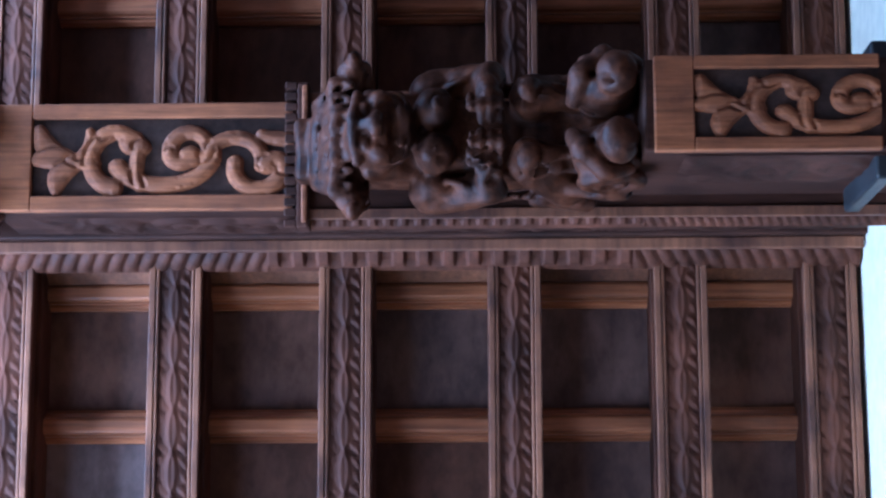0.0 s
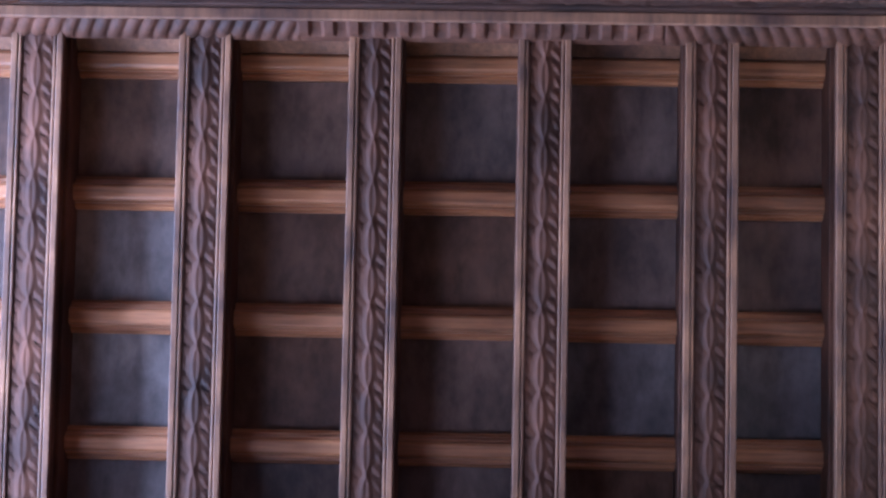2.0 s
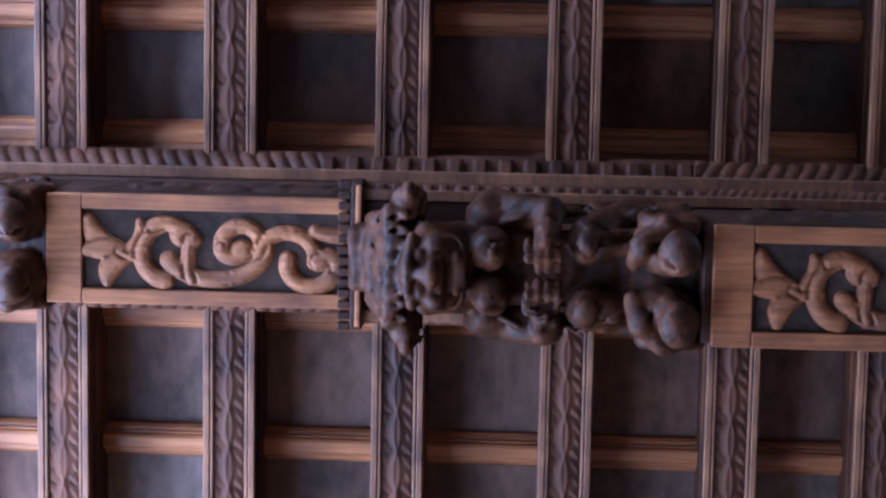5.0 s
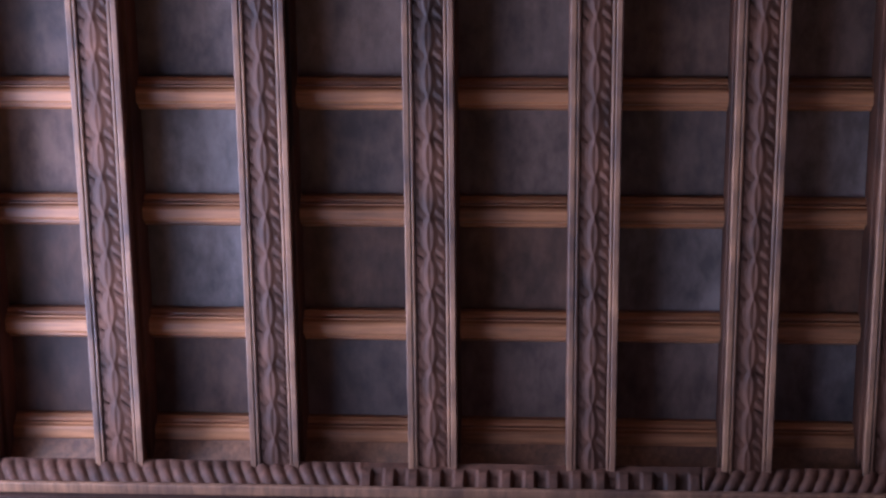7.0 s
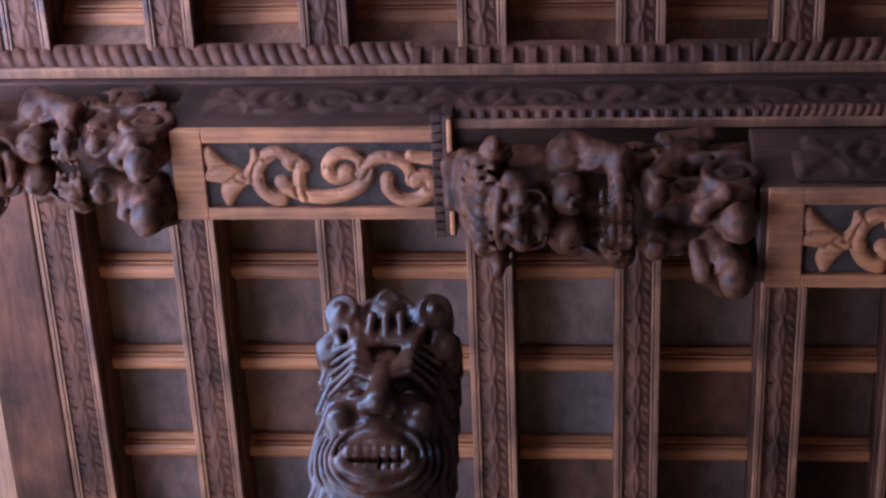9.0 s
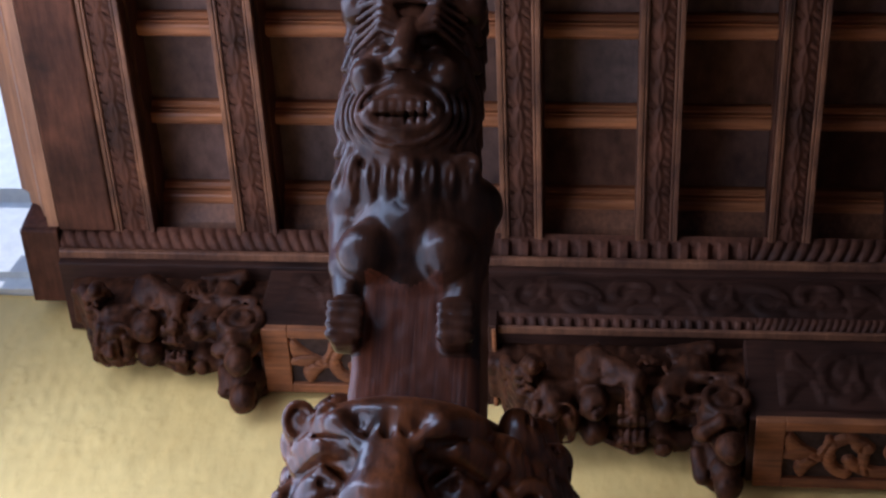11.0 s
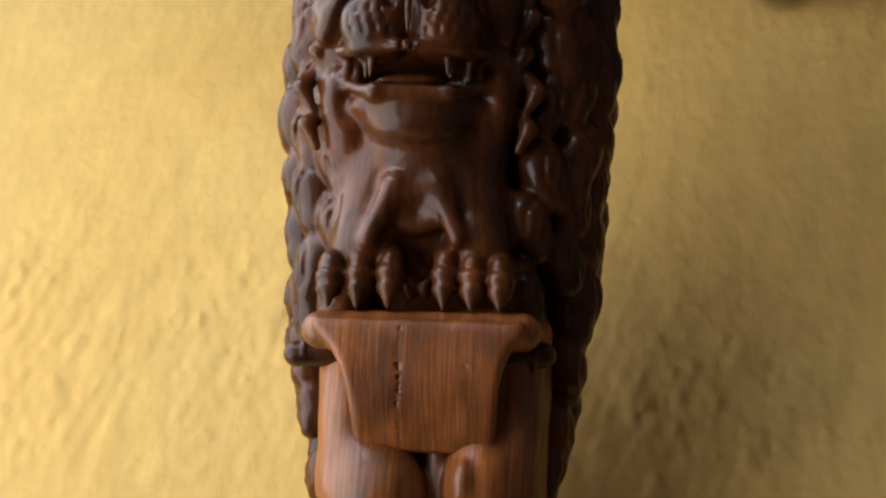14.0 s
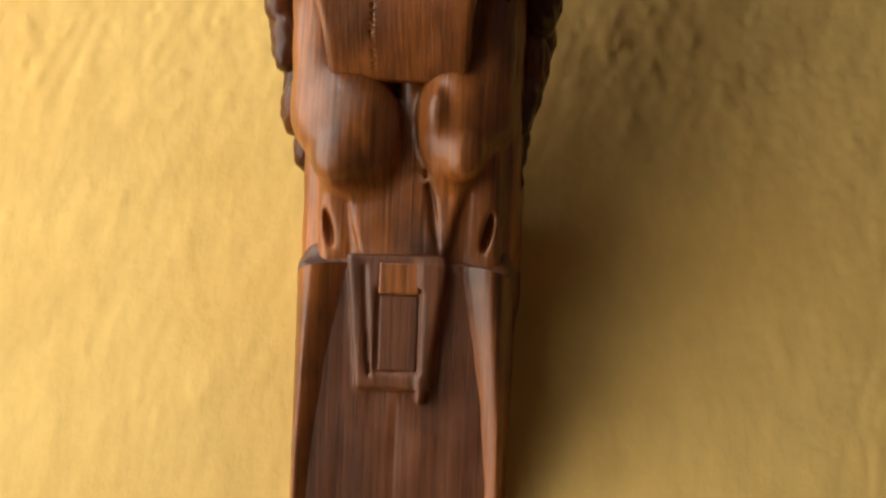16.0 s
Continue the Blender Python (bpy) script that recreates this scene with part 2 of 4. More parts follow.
    def skin(self, name, mat, parent=None, label=""):
        f = np.pad(self.f, 1, constant_values=1.0)
        ins = f < 0
        s = np.array(f.shape) - 1
        def corner(a, i, j, k):
            return a[i:i + s[0], j:j + s[1], k:k + s[2]]
        tot = np.zeros(s, np.int8)
        for i in (0, 1):
            for j in (0, 1):
                for k in (0, 1):
                    tot += corner(ins, i, j, k)
        act = (tot > 0) & (tot < 8)
        cells = np.argwhere(act)
        idx = np.full(s, -1, np.int64)
        idx[act] = np.arange(len(cells))
        acc, cnt = np.zeros((len(cells), 3)), np.zeros(len(cells))
        cs = [(i, j, k) for i in (0, 1) for j in (0, 1) for k in (0, 1)]
        val = {c: f[cells[:, 0] + c[0], cells[:, 1] + c[1], cells[:, 2] + c[2]] for c in cs}
        for a in cs:
            for d in range(3):
                if a[d]:
                    continue
                b = tuple(1 if q == d else a[q] for q in range(3))
                fa, fb = val[a], val[b]
                m = (fa < 0) != (fb < 0)
                t = np.where(m, fa / np.where(m, fa - fb, 1), 0)
                p = np.array(a, float)[None] + 0
                p = np.repeat(p, len(cells), 0)
                p[:, d] += t
                acc[m] += p[m]
                cnt[m] += 1
        verts = (cells + acc / cnt[:, None] - 1) * self.step + self.lo
        faces = []
        for d in range(3):
            e, g = (d + 1) % 3, (d + 2) % 3
            sl0 = [slice(None)] * 3
            sl1 = [slice(None)] * 3
            sl0[d], sl1[d] = slice(0, -1), slice(1, None)
            ch = ins[tuple(sl0)] != ins[tuple(sl1)]
            pos = np.argwhere(ch)
            pos = pos[(pos[:, e] > 0) & (pos[:, g] > 0) & (pos[:, e] < s[e]) & (pos[:, g] < s[g])]
            quad = []
            for de, dg in ((1, 1), (0, 1), (0, 0), (1, 0)):
                q = pos.copy()
                q[:, e] -= de
                q[:, g] -= dg
                quad.append(idx[q[:, 0], q[:, 1], q[:, 2]])
            quad = np.stack(quad, -1)
            flip = ~ins[pos[:, 0], pos[:, 1], pos[:, 2]]
            quad[flip] = quad[flip][:, ::-1]
            faces.append(quad)
        faces = np.concatenate(faces)
        tag = np.arange(len(verts))
        while True:                                            # keep the one connected piece
            low = tag[faces].min(1)
            nxt = tag.copy()
            for k in range(4):
                np.minimum.at(nxt, faces[:, k], low)
            nxt = nxt[nxt]
            if (nxt == tag).all():
                break
            tag = nxt
        main = np.bincount(tag).argmax()
        faces = faces[tag[faces[:, 0]] == main]
        used = np.unique(faces)
        back = np.zeros(len(verts), np.int64)
        back[used] = np.arange(len(used))
        return link_mesh(name, verts[used].tolist(), back[faces].tolist(), mat, parent, label, True)

# ---- plan, metres ----
JOIST_Z = 5.60                                  # underside of the joists
JOISTS = [-1.215, -0.915, -0.597, -0.277, 0.040, 0.350, 0.628]
BEAMS = [-0.842, 0.476, 1.794, 3.112]
WALL_X, END_Y, BACK_Y, EDGE_X = 0.70, 3.222, -2.10, -1.40
SOFFIT_1, SOFFIT_2 = 5.30, 5.03                 # undersides of the upper and the lower corbel


# ---- the shell ----
def plaster_wall(name, x0, x1, z0, z1, y, mat, label):
    """A wall with an uneven trowelled face towards -y and a plain back."""
    xs = np.concatenate((np.arange(x0, -1.9, .08), np.arange(-1.9, x1 - .006, .006), [x1]))
    zs = np.concatenate((np.arange(z0, 3.1, .08), np.arange(3.1, z1 - .006, .006), [z1]))
    nu, nv = len(xs), len(zs)
    u, v = np.meshgrid(xs, zs, indexing="ij")
    rnd = np.random.RandomState(5)
    def field(n, lo, hi, tall):
        f = np.zeros_like(u)
        for _ in range(n):
            a, fq, ph = rnd.uniform(0, math.tau), rnd.uniform(lo, hi), rnd.uniform(0, math.tau)
            f += np.sin((u * math.cos(a) + v * tall * math.sin(a)) * fq + ph)
        return f / math.sqrt(n)
    patch = 1 / (1 + np.exp(-4.0 * (field(14, 3, 9, .8) - .55)))
    lumps = field(40, 28, 85, .6)
    d = .0045 * field(20, 3, 12, .8) + (.0009 * lumps) * (.35 + 1.0 * patch) + .0008 * field(60, 90, 240, .55) * (.25 + patch)
    ridge = field(40, 45, 110, .7)
    d += .0018 * np.clip(.35 - np.abs(ridge), 0, 1) * patch
    d += .0016 * np.clip(lumps - 1.3, 0, 1)
    flake = field(50, 30, 120, .8) + .35 * field(40, 150, 330, .8)
    d += .0012 * (np.tanh(9 * (flake - 1.05)) + np.tanh(9 * (flake + 1.5))) * (.25 + .9 * patch)
    for _ in range(36):                                        # small knocks
        a, b, r = rnd.uniform(-1.8, .7), rnd.uniform(3.4, 5.6), rnd.uniform(.006, .012)
        d -= .0022 * np.exp(-((u - a) ** 2 + ((v - b) * .8) ** 2) / r ** 2)
    p = np.stack((u, y - d, v), -1).reshape(-1, 3)
    i = np.arange((nu - 1) * nv).reshape(nu - 1, nv)[:, :-1].ravel()
    f = np.stack((i, i + nv, i + nv + 1, i + 1), -1).tolist()
    n = len(p)
    p = p.tolist() + [(x0, y + .4, z0), (x1, y + .4, z0), (x1, y + .4, z1), (x0, y + .4, z1)]
    f.append([n, n + 3, n + 2, n + 1])
    f.append([k * nv for k in range(nu)] + [n + 1, n])
    f.append([k * nv + nv - 1 for k in range(nu)][::-1] + [n + 3, n + 2])
    f.append(list(range(nv))[::-1] + [n, n + 3])
    f.append([(nu - 1) * nv + k for k in range(nv)] + [n + 2, n + 1])
    return tagged(link_mesh(name, p, f, mat, smooth=True), label, "wall", kind="structure")


plaster_wall("wall_north", -7.0, WALL_X + .3, 0, 5.66, END_Y, M["yellow"], "ochre limewashed plaster wall with trowel marks")
# east and south walls stay out of view; kept dark to hold down bounce
tagged(part("wall_east", boxes((WALL_X, WALL_X + .3, BACK_Y - .3, END_Y - .002, 0, 5.22), (WALL_X, WALL_X + .3, .252, END_Y - .002, 5.22, 6.0)), M["absorber"]), "unseen dark wall under the frieze, cuts bounce light", "wall", kind="structure")
tagged(part("wall_frieze_east", boxes((WALL_X - .012, WALL_X + .3, BACK_Y - .3, .25, 5.22, 6.0), bevel=.006), M["cream"]), "cream limewashed frieze above the unseen dark wall", "frieze", kind="structure")
tagged(part("wall_south", boxes((EDGE_X, WALL_X, BACK_Y - .3, BACK_Y, 0, 6.0)), M["absorber"]), "unseen dark end wall, cuts bounce light", "wall", kind="structure")
tagged(part("floor", boxes((EDGE_X, WALL_X, BACK_Y, END_Y - .01, .004, .012)), M["tile"]), "worn red clay gallery floor", "floor", kind="structure")
# added wall out of view: a reflector that throws sunlight into the gallery
tagged(part("wall_west", boxes((-12, -11.6, -9, 9, 0, 6.5)), M["white"]), "unseen white wall, added to bounce sunlight in", "wall", kind="structure")
tagged(part("ground", boxes((-400, 400, -400, 400, -.3, 0)), M["paving"]), "worn stone courtyard paving", "ground", kind="structure")
# added slab, never in view, that keeps sky and sun off the ceiling
tagged(part("roof", boxes((EDGE_X - .12, WALL_X + .3, BACK_Y - .3, END_Y + .4, 6.0, 6.15)), M["tile"]), "unseen slab added over the gallery to block the sky", "roof", kind="structure")


BAYS = [(BACK_Y, BEAMS[0] - .10)] + [(BEAMS[k] + .10, BEAMS[k + 1] - .10) for k in range(3)]
LEN = BAYS[1][1] - BAYS[1][0]
BATTENS = (.075, .333, .573, .815, 1.050)


def ceiling_panels():
    """One sheet of boards over thin coffer panels, each panel a little askew in height."""
    bm = boxes((EDGE_X + .02, WALL_X, BACK_Y, END_Y, JOIST_Z + .165, JOIST_Z + .20))
    rnd = random.Random(4)
    for y0, y1 in BAYS:
        for a, b in zip(JOISTS, JOISTS[1:]):
            cuts = [y1 - LEN] + [y1 - LEN + q for q in BATTENS] + [y1]
            for c, d in zip(cuts, cuts[1:]):
                h = rnd.uniform(0, .006)
                box(bm, a + .03, b - .03, c, d, JOIST_Z + .147 + h, JOIST_Z + .1655 + h)
    return tagged(part("ceiling", bm, M["panel"]), "dusty dark brown boarded coffered ceiling", "ceiling", kind="structure")


ceiling_panels()


# ---- joists, each with a carved leaf band between beads ----
def leaf_band(u, v, length, unit=0.078):
    """Height of a running leaf pattern; u along 0..1, v across -1..1."""
    s = u * length / unit
    ph = s - np.floor(s)
    a = np.abs(v)
    open_ = 0.06 + 0.46 * np.sin(math.pi * ph) ** 0.9
    lens = np.clip(1.15 - (a / open_) ** 2, 0, 1)
    vein = 0.55 * np.exp(-(v / 0.09) ** 2) * (ph > .15) * (ph < .9)
    slant = np.sin((s * 3.0 - v * 0.8) * math.tau)
    side = np.where(v > 0, 1.0, .35)
    comb_ = np.clip(slant + .3, 0, 1) * np.clip((a - open_ - .06) * 7, 0, 1) * np.clip((1 - a) * 8, 0, 1) * side
    stalk = np.exp(-((a - open_ - .05) / .05) ** 2) * .35
    return 0.95 * lens - 0.5 * vein + 0.55 * comb_ + stalk


def joist(length):
    top = new("ceiling_joist")
    w = .043
    body = boxes((-w, w, 0, length, .004, .15), (-w - .008, w + .008, 0, length, .062, .15), bevel=.003)
    part("body", body, M["joist"], top)
    for sx in (-1, 1):
        b = boxes((sx * w - .006, sx * w + .006, 0, length, -.004, .012), (sx * .033 - .003, sx * .033 + .003, 0, length, -.002, .01), bevel=.002)
        part("bead", b, M["bead"], top, "worn reddish bead moulding")
    def place(u, v):
        t = v * 2 - 1
        wob = 1 + .18 * np.sin(u * 31) * np.sin(u * 77 + 2)
        return t * .029, u * length, .004 - .0050 * leaf_band(u, t, length) * wob * np.clip((1 - np.abs(t)) * 12, 0, 1)
    sheet("leaf_carving", place, 300, 25, M["joist"], top, "carved running leaf band")
    return tagged(top, "dark brown wooden joist with a carved leaf band", "joist", "ceiling joists")


proto = joist(LEN)
first = True
for y0, y1 in BAYS:
    for x in JOISTS:
        m = pose(x, y1 - LEN, JOIST_Z)
        if first:
            proto.matrix_basis, first = m, False
        else:
            copy_thing(proto, m)


# ---- battens between the joists ----
def batten(w):
    top = new("ceiling_batten")
    for s in (-1, 1):
        side = [(s * .032, .052), (s * .032, .038), (s * .026, .030), (s * .0201, .030), (s * .0201, .052)]
        part("fillet", extrude(side, "x", -w / 2, w / 2), M["batten"], top)
    prof = [(-.020, .052), (-.020, .020), (-.017, .020), (-.014, .012), (-.009, .009), (.009, .009), (.014, .012), (.017, .020), (.020, .020), (.020, .052)]
    bm = extrude(prof, "x", -w / 2, w / 2)
    part("moulding", bm, M["batten"], top)
    return tagged(top, "reddish moulded wooden batten between joists", "batten", "ceiling battens")


proto_b = {}
for y0, y1 in BAYS:
    for k in range(len(JOISTS) - 1):
        xa, xb = JOISTS[k] + .05, JOISTS[k + 1] - .05
        for q, off in enumerate(BATTENS):
            m = pose((xa + xb) / 2, y1 - LEN + off, JOIST_Z + .098)
            if k not in proto_b:
                proto_b[k] = batten(xb - xa)
                proto_b[k].matrix_basis = m
            else:
                copy_thing(proto_b[k], m)


# ---- the cross beams with stacked corbels ----
def arc(cx, cy, rx, ry, a0, a1, w0, w1, ball=0.0):
    """Discs (x, y, radius) along an elliptic arc in degrees; ball ends it in a round eye."""
    out = []
    for i in range(40):
        t = i / 39
        a = radians(a0 + (a1 - a0) * t)
        out.append((cx + rx * math.cos(a), cy + ry * math.sin(a), w0 + (w1 - w0) * t))
    if ball:
        out.append((*out[-1][:2], ball))
    return out


def leaf(x0, y0, x1, y1, w, bend=0.0):
    """Discs along a bent leaf, widest in the middle."""
    out = []
    for i in range(30):
        t = i / 29
        b = bend * math.sin(math.pi * t)
        out.append((x0 + (x1 - x0) * t - (y1 - y0) * b, y0 + (y1 - y0) * t + (x1 - x0) * b, .003 + w * math.sin(math.pi * (.12 + .80 * t))))
    return out


def scrollwork(x, y, phase):
    """Height 0..1 of a rinceau in a field about 0.46 by 0.138: a leaf, a great hooked scroll and interlaced rings."""
    parts = [leaf(.072, -.008, .010, .050, .014, .18), leaf(.070, -.010, .004, -.004, .014, -.12), leaf(.072, -.012, .040, -.058, .012, -.20),
             leaf(.060, -.004, .104, -.010, .008), leaf(.076, .0, .094, .046, .006, -.2),
             arc(.140, -.006, .044, .048, 110, 262, .008, .013), arc(.134, .020, .030, .026, 130, 15, .009, .011, .018),
             arc(.215, .006, .082, .056, 205, 362, .012, .010), arc(.178, -.016, .006, .034, 270, 90, .008, .009, .013),
             arc(.258, .010, .032, .034, 10, 180, .009, .010), arc(.243, .006, .017, .016, 180, 340, .010, .011, .016),
             arc(.332, -.008, .046, .042, 170, -10, .009, .010), arc(.372, -.020, .040, .038, 165, 345, .010, .012),
             arc(.398, -.018, .014, .014, 345, 520, .011, .011, .015), arc(.436, .040, .060, .010, 190, 330, .007, .014),
             arc(.448, .012, .018, .028, 60, -60, .011, .009, .013)]
    y = y if phase else -y
    d = np.full(x.shape, 1.0)
    near = np.full(x.shape, 1.0)
    for run in parts:                                         # a fine cut shows where one band passes over another
        e = np.full(x.shape, 1.0)
        for a, b, w in run:
            e = np.minimum(e, np.hypot(x - a, y - b) - w)
        near = np.where(e < 0, np.minimum(np.abs(e), 1), np.minimum(near, np.abs(e)))
        d = np.minimum(d, e)
    d = d - .0022
    return np.clip(.5 - d / .005, 0, 1) * (1 - .55 * np.exp(-(near / .0022) ** 2) * (d < -.004)), d


def soffit_panel(parent, x0, x1, z, phase, mirror=False):
    """A framed board on an underside: frame rails, a sunk dark ground and scrolls in relief."""
    w, f = .095, .062
    a, b = x0 + f, x1
    rails = boxes((x0, a, -w, w, z, z + .02), (a, b, -w, -w + .026, z, z + .02), (a, b, w - .026, w, z, z + .02), bevel=.0025)
    p = part("panel_frame", rails, M["soffit"], parent, "worn light brown frame")
    ln, hw = b - a, w - .026
    # ground board in a darker brown than frame and scrolls
    gr = boxes((a - .003, b, -hw - .003, hw + .003, z + .011, z + .02))
    part("panel_ground", gr, M["ground"], parent, "dark brown sunk ground")
    nu, nv = int(ln / .0032), 46
    def place(u, v):
        x, y = u * ln, (v * 2 - 1) * hw
        h, d = scrollwork(x * (.43 / max(ln, .43)), y if not mirror else -y, phase)
        crown = np.clip(-d / .012, 0, 1)
        groove = .0012 * np.exp(-((d + .005) / .002) ** 2)
        return a + x, y, z + .013 - h * (.0125 + .0008 * crown) + groove
    sheet("scroll_relief", place, nu, nv, M["soffit"], parent, "light brown carved scrollwork")


def rope(parent, side, x0, x1, z, size, wall_off, name="rope_moulding"):
    """A gadrooned moulding along a beam's flank; lobes lean apart about a run of square keys."""
    ln = x1 - x0
    def place(u, v):
        x = x0 + u * ln
        s = x / (size * .56)
        lean = np.clip((x + .08) / .12, -1, 1)
        key = np.clip((np.abs(x + .08) < .34) * 1.0, 0, 1)
        ph1 = s + lean * (1.15 * v ** 1.5)
        lobes = np.abs(np.sin(ph1 * math.pi)) ** .38
        sq = np.clip(np.sin(s * math.pi * 2 * .62) * 5, -1, 1) * .5 + .5
        hgt = np.where(key > 0, np.where((v > .25) & (v < .85), sq, .75), lobes)
        ang = v * math.pi / 2
        edge = np.minimum(np.minimum(v, 1 - v) * 9, 1)
        r = size * (1.0 + (hgt - 1) * .24 * edge)
        return x, side * (wall_off + r * np.cos(ang)), z - r * np.sin(ang)
    return sheet(name, place, int(ln / .0026), 14, M["joist"], parent, "carved rope moulding")


def side_relief(parent, side, x0, x1, z0, z1, off):
    """Low carving on a beam's flank."""
    ln, hh = x1 - x0, (z1 - z0) / 2
    def place(u, v):
        x, y = u * ln, (v * 2 - 1) * hh
        h, d = scrollwork((x * 1.0) % .43, y * .07 / hh, 0)
        e = np.clip(np.minimum(np.minimum(v, 1 - v) * 8, np.minimum(u, 1 - u) * 30), 0, 1)
        return x0 + x, side * (off + .001 + h * .007 * e), (z0 + z1) / 2 + y
    sheet("flank_carving", place, int(ln / .006), 26, M["beam"], parent, "low relief scroll carving")


def corbel_beast(name, parent, ln, drop, wide, seed):
    """A grotesque corbel end along +x: horns, leaf crown, grinning face, breasts, arms, knees and great paired volutes."""
    c = Carving((-.06, -wide - .07, -drop - .11), (ln + .04, wide + .07, .05), .0046)
    rnd = np.random.RandomState(seed)
    kx, kz, ky = ln / .56, drop / .30, wide / .085
    def at(x, y, z):
        return x * kx, y * ky, z * kz
    for i in range(18):                                       # the block that the figure is cut from
        x = .56 * i / 17
        d = .05 + .085 * min(1, x / .10) + .06 * max(0, (x - .40) / .16)
        c.block(at(x, 0, .02 - d / 2), (.03, wide * .66, (.04 + d) / 2 * kz), k=.02, round_=.014)
    for s in (-1, 1):
        # horns that stand out sideways, with collars and a knob at the tip
        c.rod(at(.066, s * .055, -.075), at(.076, s * .112, -.120), .020, .023, k=.008)
        c.blob(at(.078, s * .128, -.140), (.014, .016, .022), k=.006)
        for q in range(3):
            c.ring(at(.075 + .002 * q, s * (.078 + .016 * q), -.094 - .012 * q), .026, .0045, (50 * s, 0, 0), k=.003)
        # leaf crown
        for q in range(4):
            y = .010 + .024 * q
            c.rod(at(.012, s * y * .8, -.055), at(.050, s * (y + .006), -.125), .013, .016, k=.006)
            c.rod(at(.050, s * (y + .006), -.125), at(.076, s * (y + .002), -.142), .015, .006, k=.005)
            c.rod(at(.018, s * y * .85, -.078), at(.068, s * (y + .005), -.152), .0038, k=.004, cut=True)
    # face that looks straight down: brow, sunken eyes, broad nose, laughing mouth
    c.blob(at(.120, 0, -.150), (.056, .066, .060), k=.012)
    for s in (-1, 1):
        c.rod(at(.082, s * .008, -.206), at(.088, s * .054, -.184), .011, .010, k=.005)
        c.blob(at(.102, s * .029, -.211), (.013, .020, .018), k=.004, cut=True)
        c.blob(at(.102, s * .029, -.198), (.008, .013, .010), k=.003)
        c.blob(at(.126, s * .042, -.186), (.022, .022, .024), k=.007)
        c.blob(at(.121, s * .013, -.214), (.010, .011, .011), k=.004)
        c.ring(at(.146, s * .036, -.186), .024, .005, (90, 0, 0), k=.005)
        c.rod(at(.112, s * .020, -.216), at(.150, s * .050, -.192), .0034, k=.004, cut=True)
        c.rod(at(.110, s * .060, -.140), at(.176, s * .058, -.120), .018, .014, k=.008)
    c.rod(at(.096, 0, -.208), at(.121, 0, -.222), .009, .014, k=.005)
    c.blob(at(.144, 0, -.212), (.012, .036, .024), k=.004, cut=True)
    for q in range(7):
        c.block(at(.136, (q - 3) * .0085, -.198), (.005, .0036, .010), k=.002, round_=.002)
    c.rod(at(.160, -.030, -.198), at(.160, .030, -.198), .008, k=.006)
    c.blob(at(.172, 0, -.182), (.018, .030, .024), k=.008)
    c.blob(at(.188, 0, -.205), (.010, .050, .040), k=.008, cut=True)
    for s in (-1, 1):
        # shoulders, breasts, arms that bend in to folded fingers
        c.blob(at(.214, s * .036, -.158), (.033, .036, .046), k=.007)
        c.blob(at(.216, s * .038, -.204), (.007, .007, .007), k=.004)
        c.blob(at(.212, s * .084, -.085), (.044, .034, .056), k=.012)
        c.rod(at(.212, s * .094, -.080), at(.305, s * .094, -.142), .032, .027, k=.008)
        c.rod(at(.305, s * .094, -.142), at(.300, s * .056, -.188), .026, .021, k=.008)
        for q in range(4):
            x = .272 + .0165 * q
            c.rod(at(x, s * .056, -.190), at(x + .002, s * .030, -.208), .0088, .0085, k=.003)
            c.rod(at(x + .002, s * .030, -.208), at(x + .002, s * .010, -.196), .0085, .006, k=.003)
        c.ring(at(.250, s * .088, -.110), .034, .0050, (0, 90, 25 * s), k=.004)
        c.ring(at(.262, s * .090, -.118), .034, .0050, (0, 90, 25 * s), k=.004)
        # a second hand spread on the flank
        for q in range(4):
            c.rod(at(.322 + .006 * q, s * .088, -.060), at(.310 + .020 * q, s * .100, -.112), .0085, .006, k=.003)
        # thighs and knees
        c.rod(at(.430, s * .070, -.085), at(.372, s * .056, -.160), .042, .036, k=.010)
        c.blob(at(.368, s * .050, -.172), (.030, .034, .048), k=.007)
        c.rod(at(.372, s * .052, -.180), at(.440, s * .052, -.170), .027, .023, k=.008)
        for q in range(4):
            c.rod(at(.352 + .010 * q, s * .020, -.212), at(.350 + .012 * q, s * .078, -.196), .0028, k=.003, cut=True)
        c.rod(at(.340, s * .10, -.16), at(.344, s * .012, -.215), .010, .010, k=.006, cut=True)
        c.ring(at(.425, s * .090, -.065), .034, .010, (0, 0, 0), k=.006)
        c.rod(at(.380, s * .092, -.040), at(.470, s * .094, -.030), .012, .018, k=.008)
        # great volutes: a hooded scroll with a ball in its eye and a second ball that hangs under it
        c.blob(at(.492, s * .056, -.215), (.056, .048, .070), k=.012)
        c.rod(at(.440, s * .030, -.235), at(.452, s * .060, -.275), .016, .020, k=.008)
        c.rod(at(.452, s * .060, -.275), at(.486, s * .092, -.272), .020, .017, k=.008)
        c.rod(at(.486, s * .092, -.272), at(.528, s * .088, -.262), .017, .010, k=.008)
        c.rod(at(.464, s * .032, -.275), at(.492, s * .074, -.292), .0065, .0065, k=.004, cut=True)
        c.blob(at(.494, s * .044, -.270), (.032, .030, .034), k=.006)
        c.blob(at(.505, s * .054, -.312), (.032, .036, .036), k=.006)
        c.ring(at(.500, s * .054, -.300), .036, .0045, (25, 0, 0), k=.004, cut=True)
        c.ring(at(.500, s * .096, -.205), .044, .012, (0, 0, 0), k=.006)
        c.ring(at(.500, s * .098, -.205), .021, .009, (0, 0, 0), k=.005)
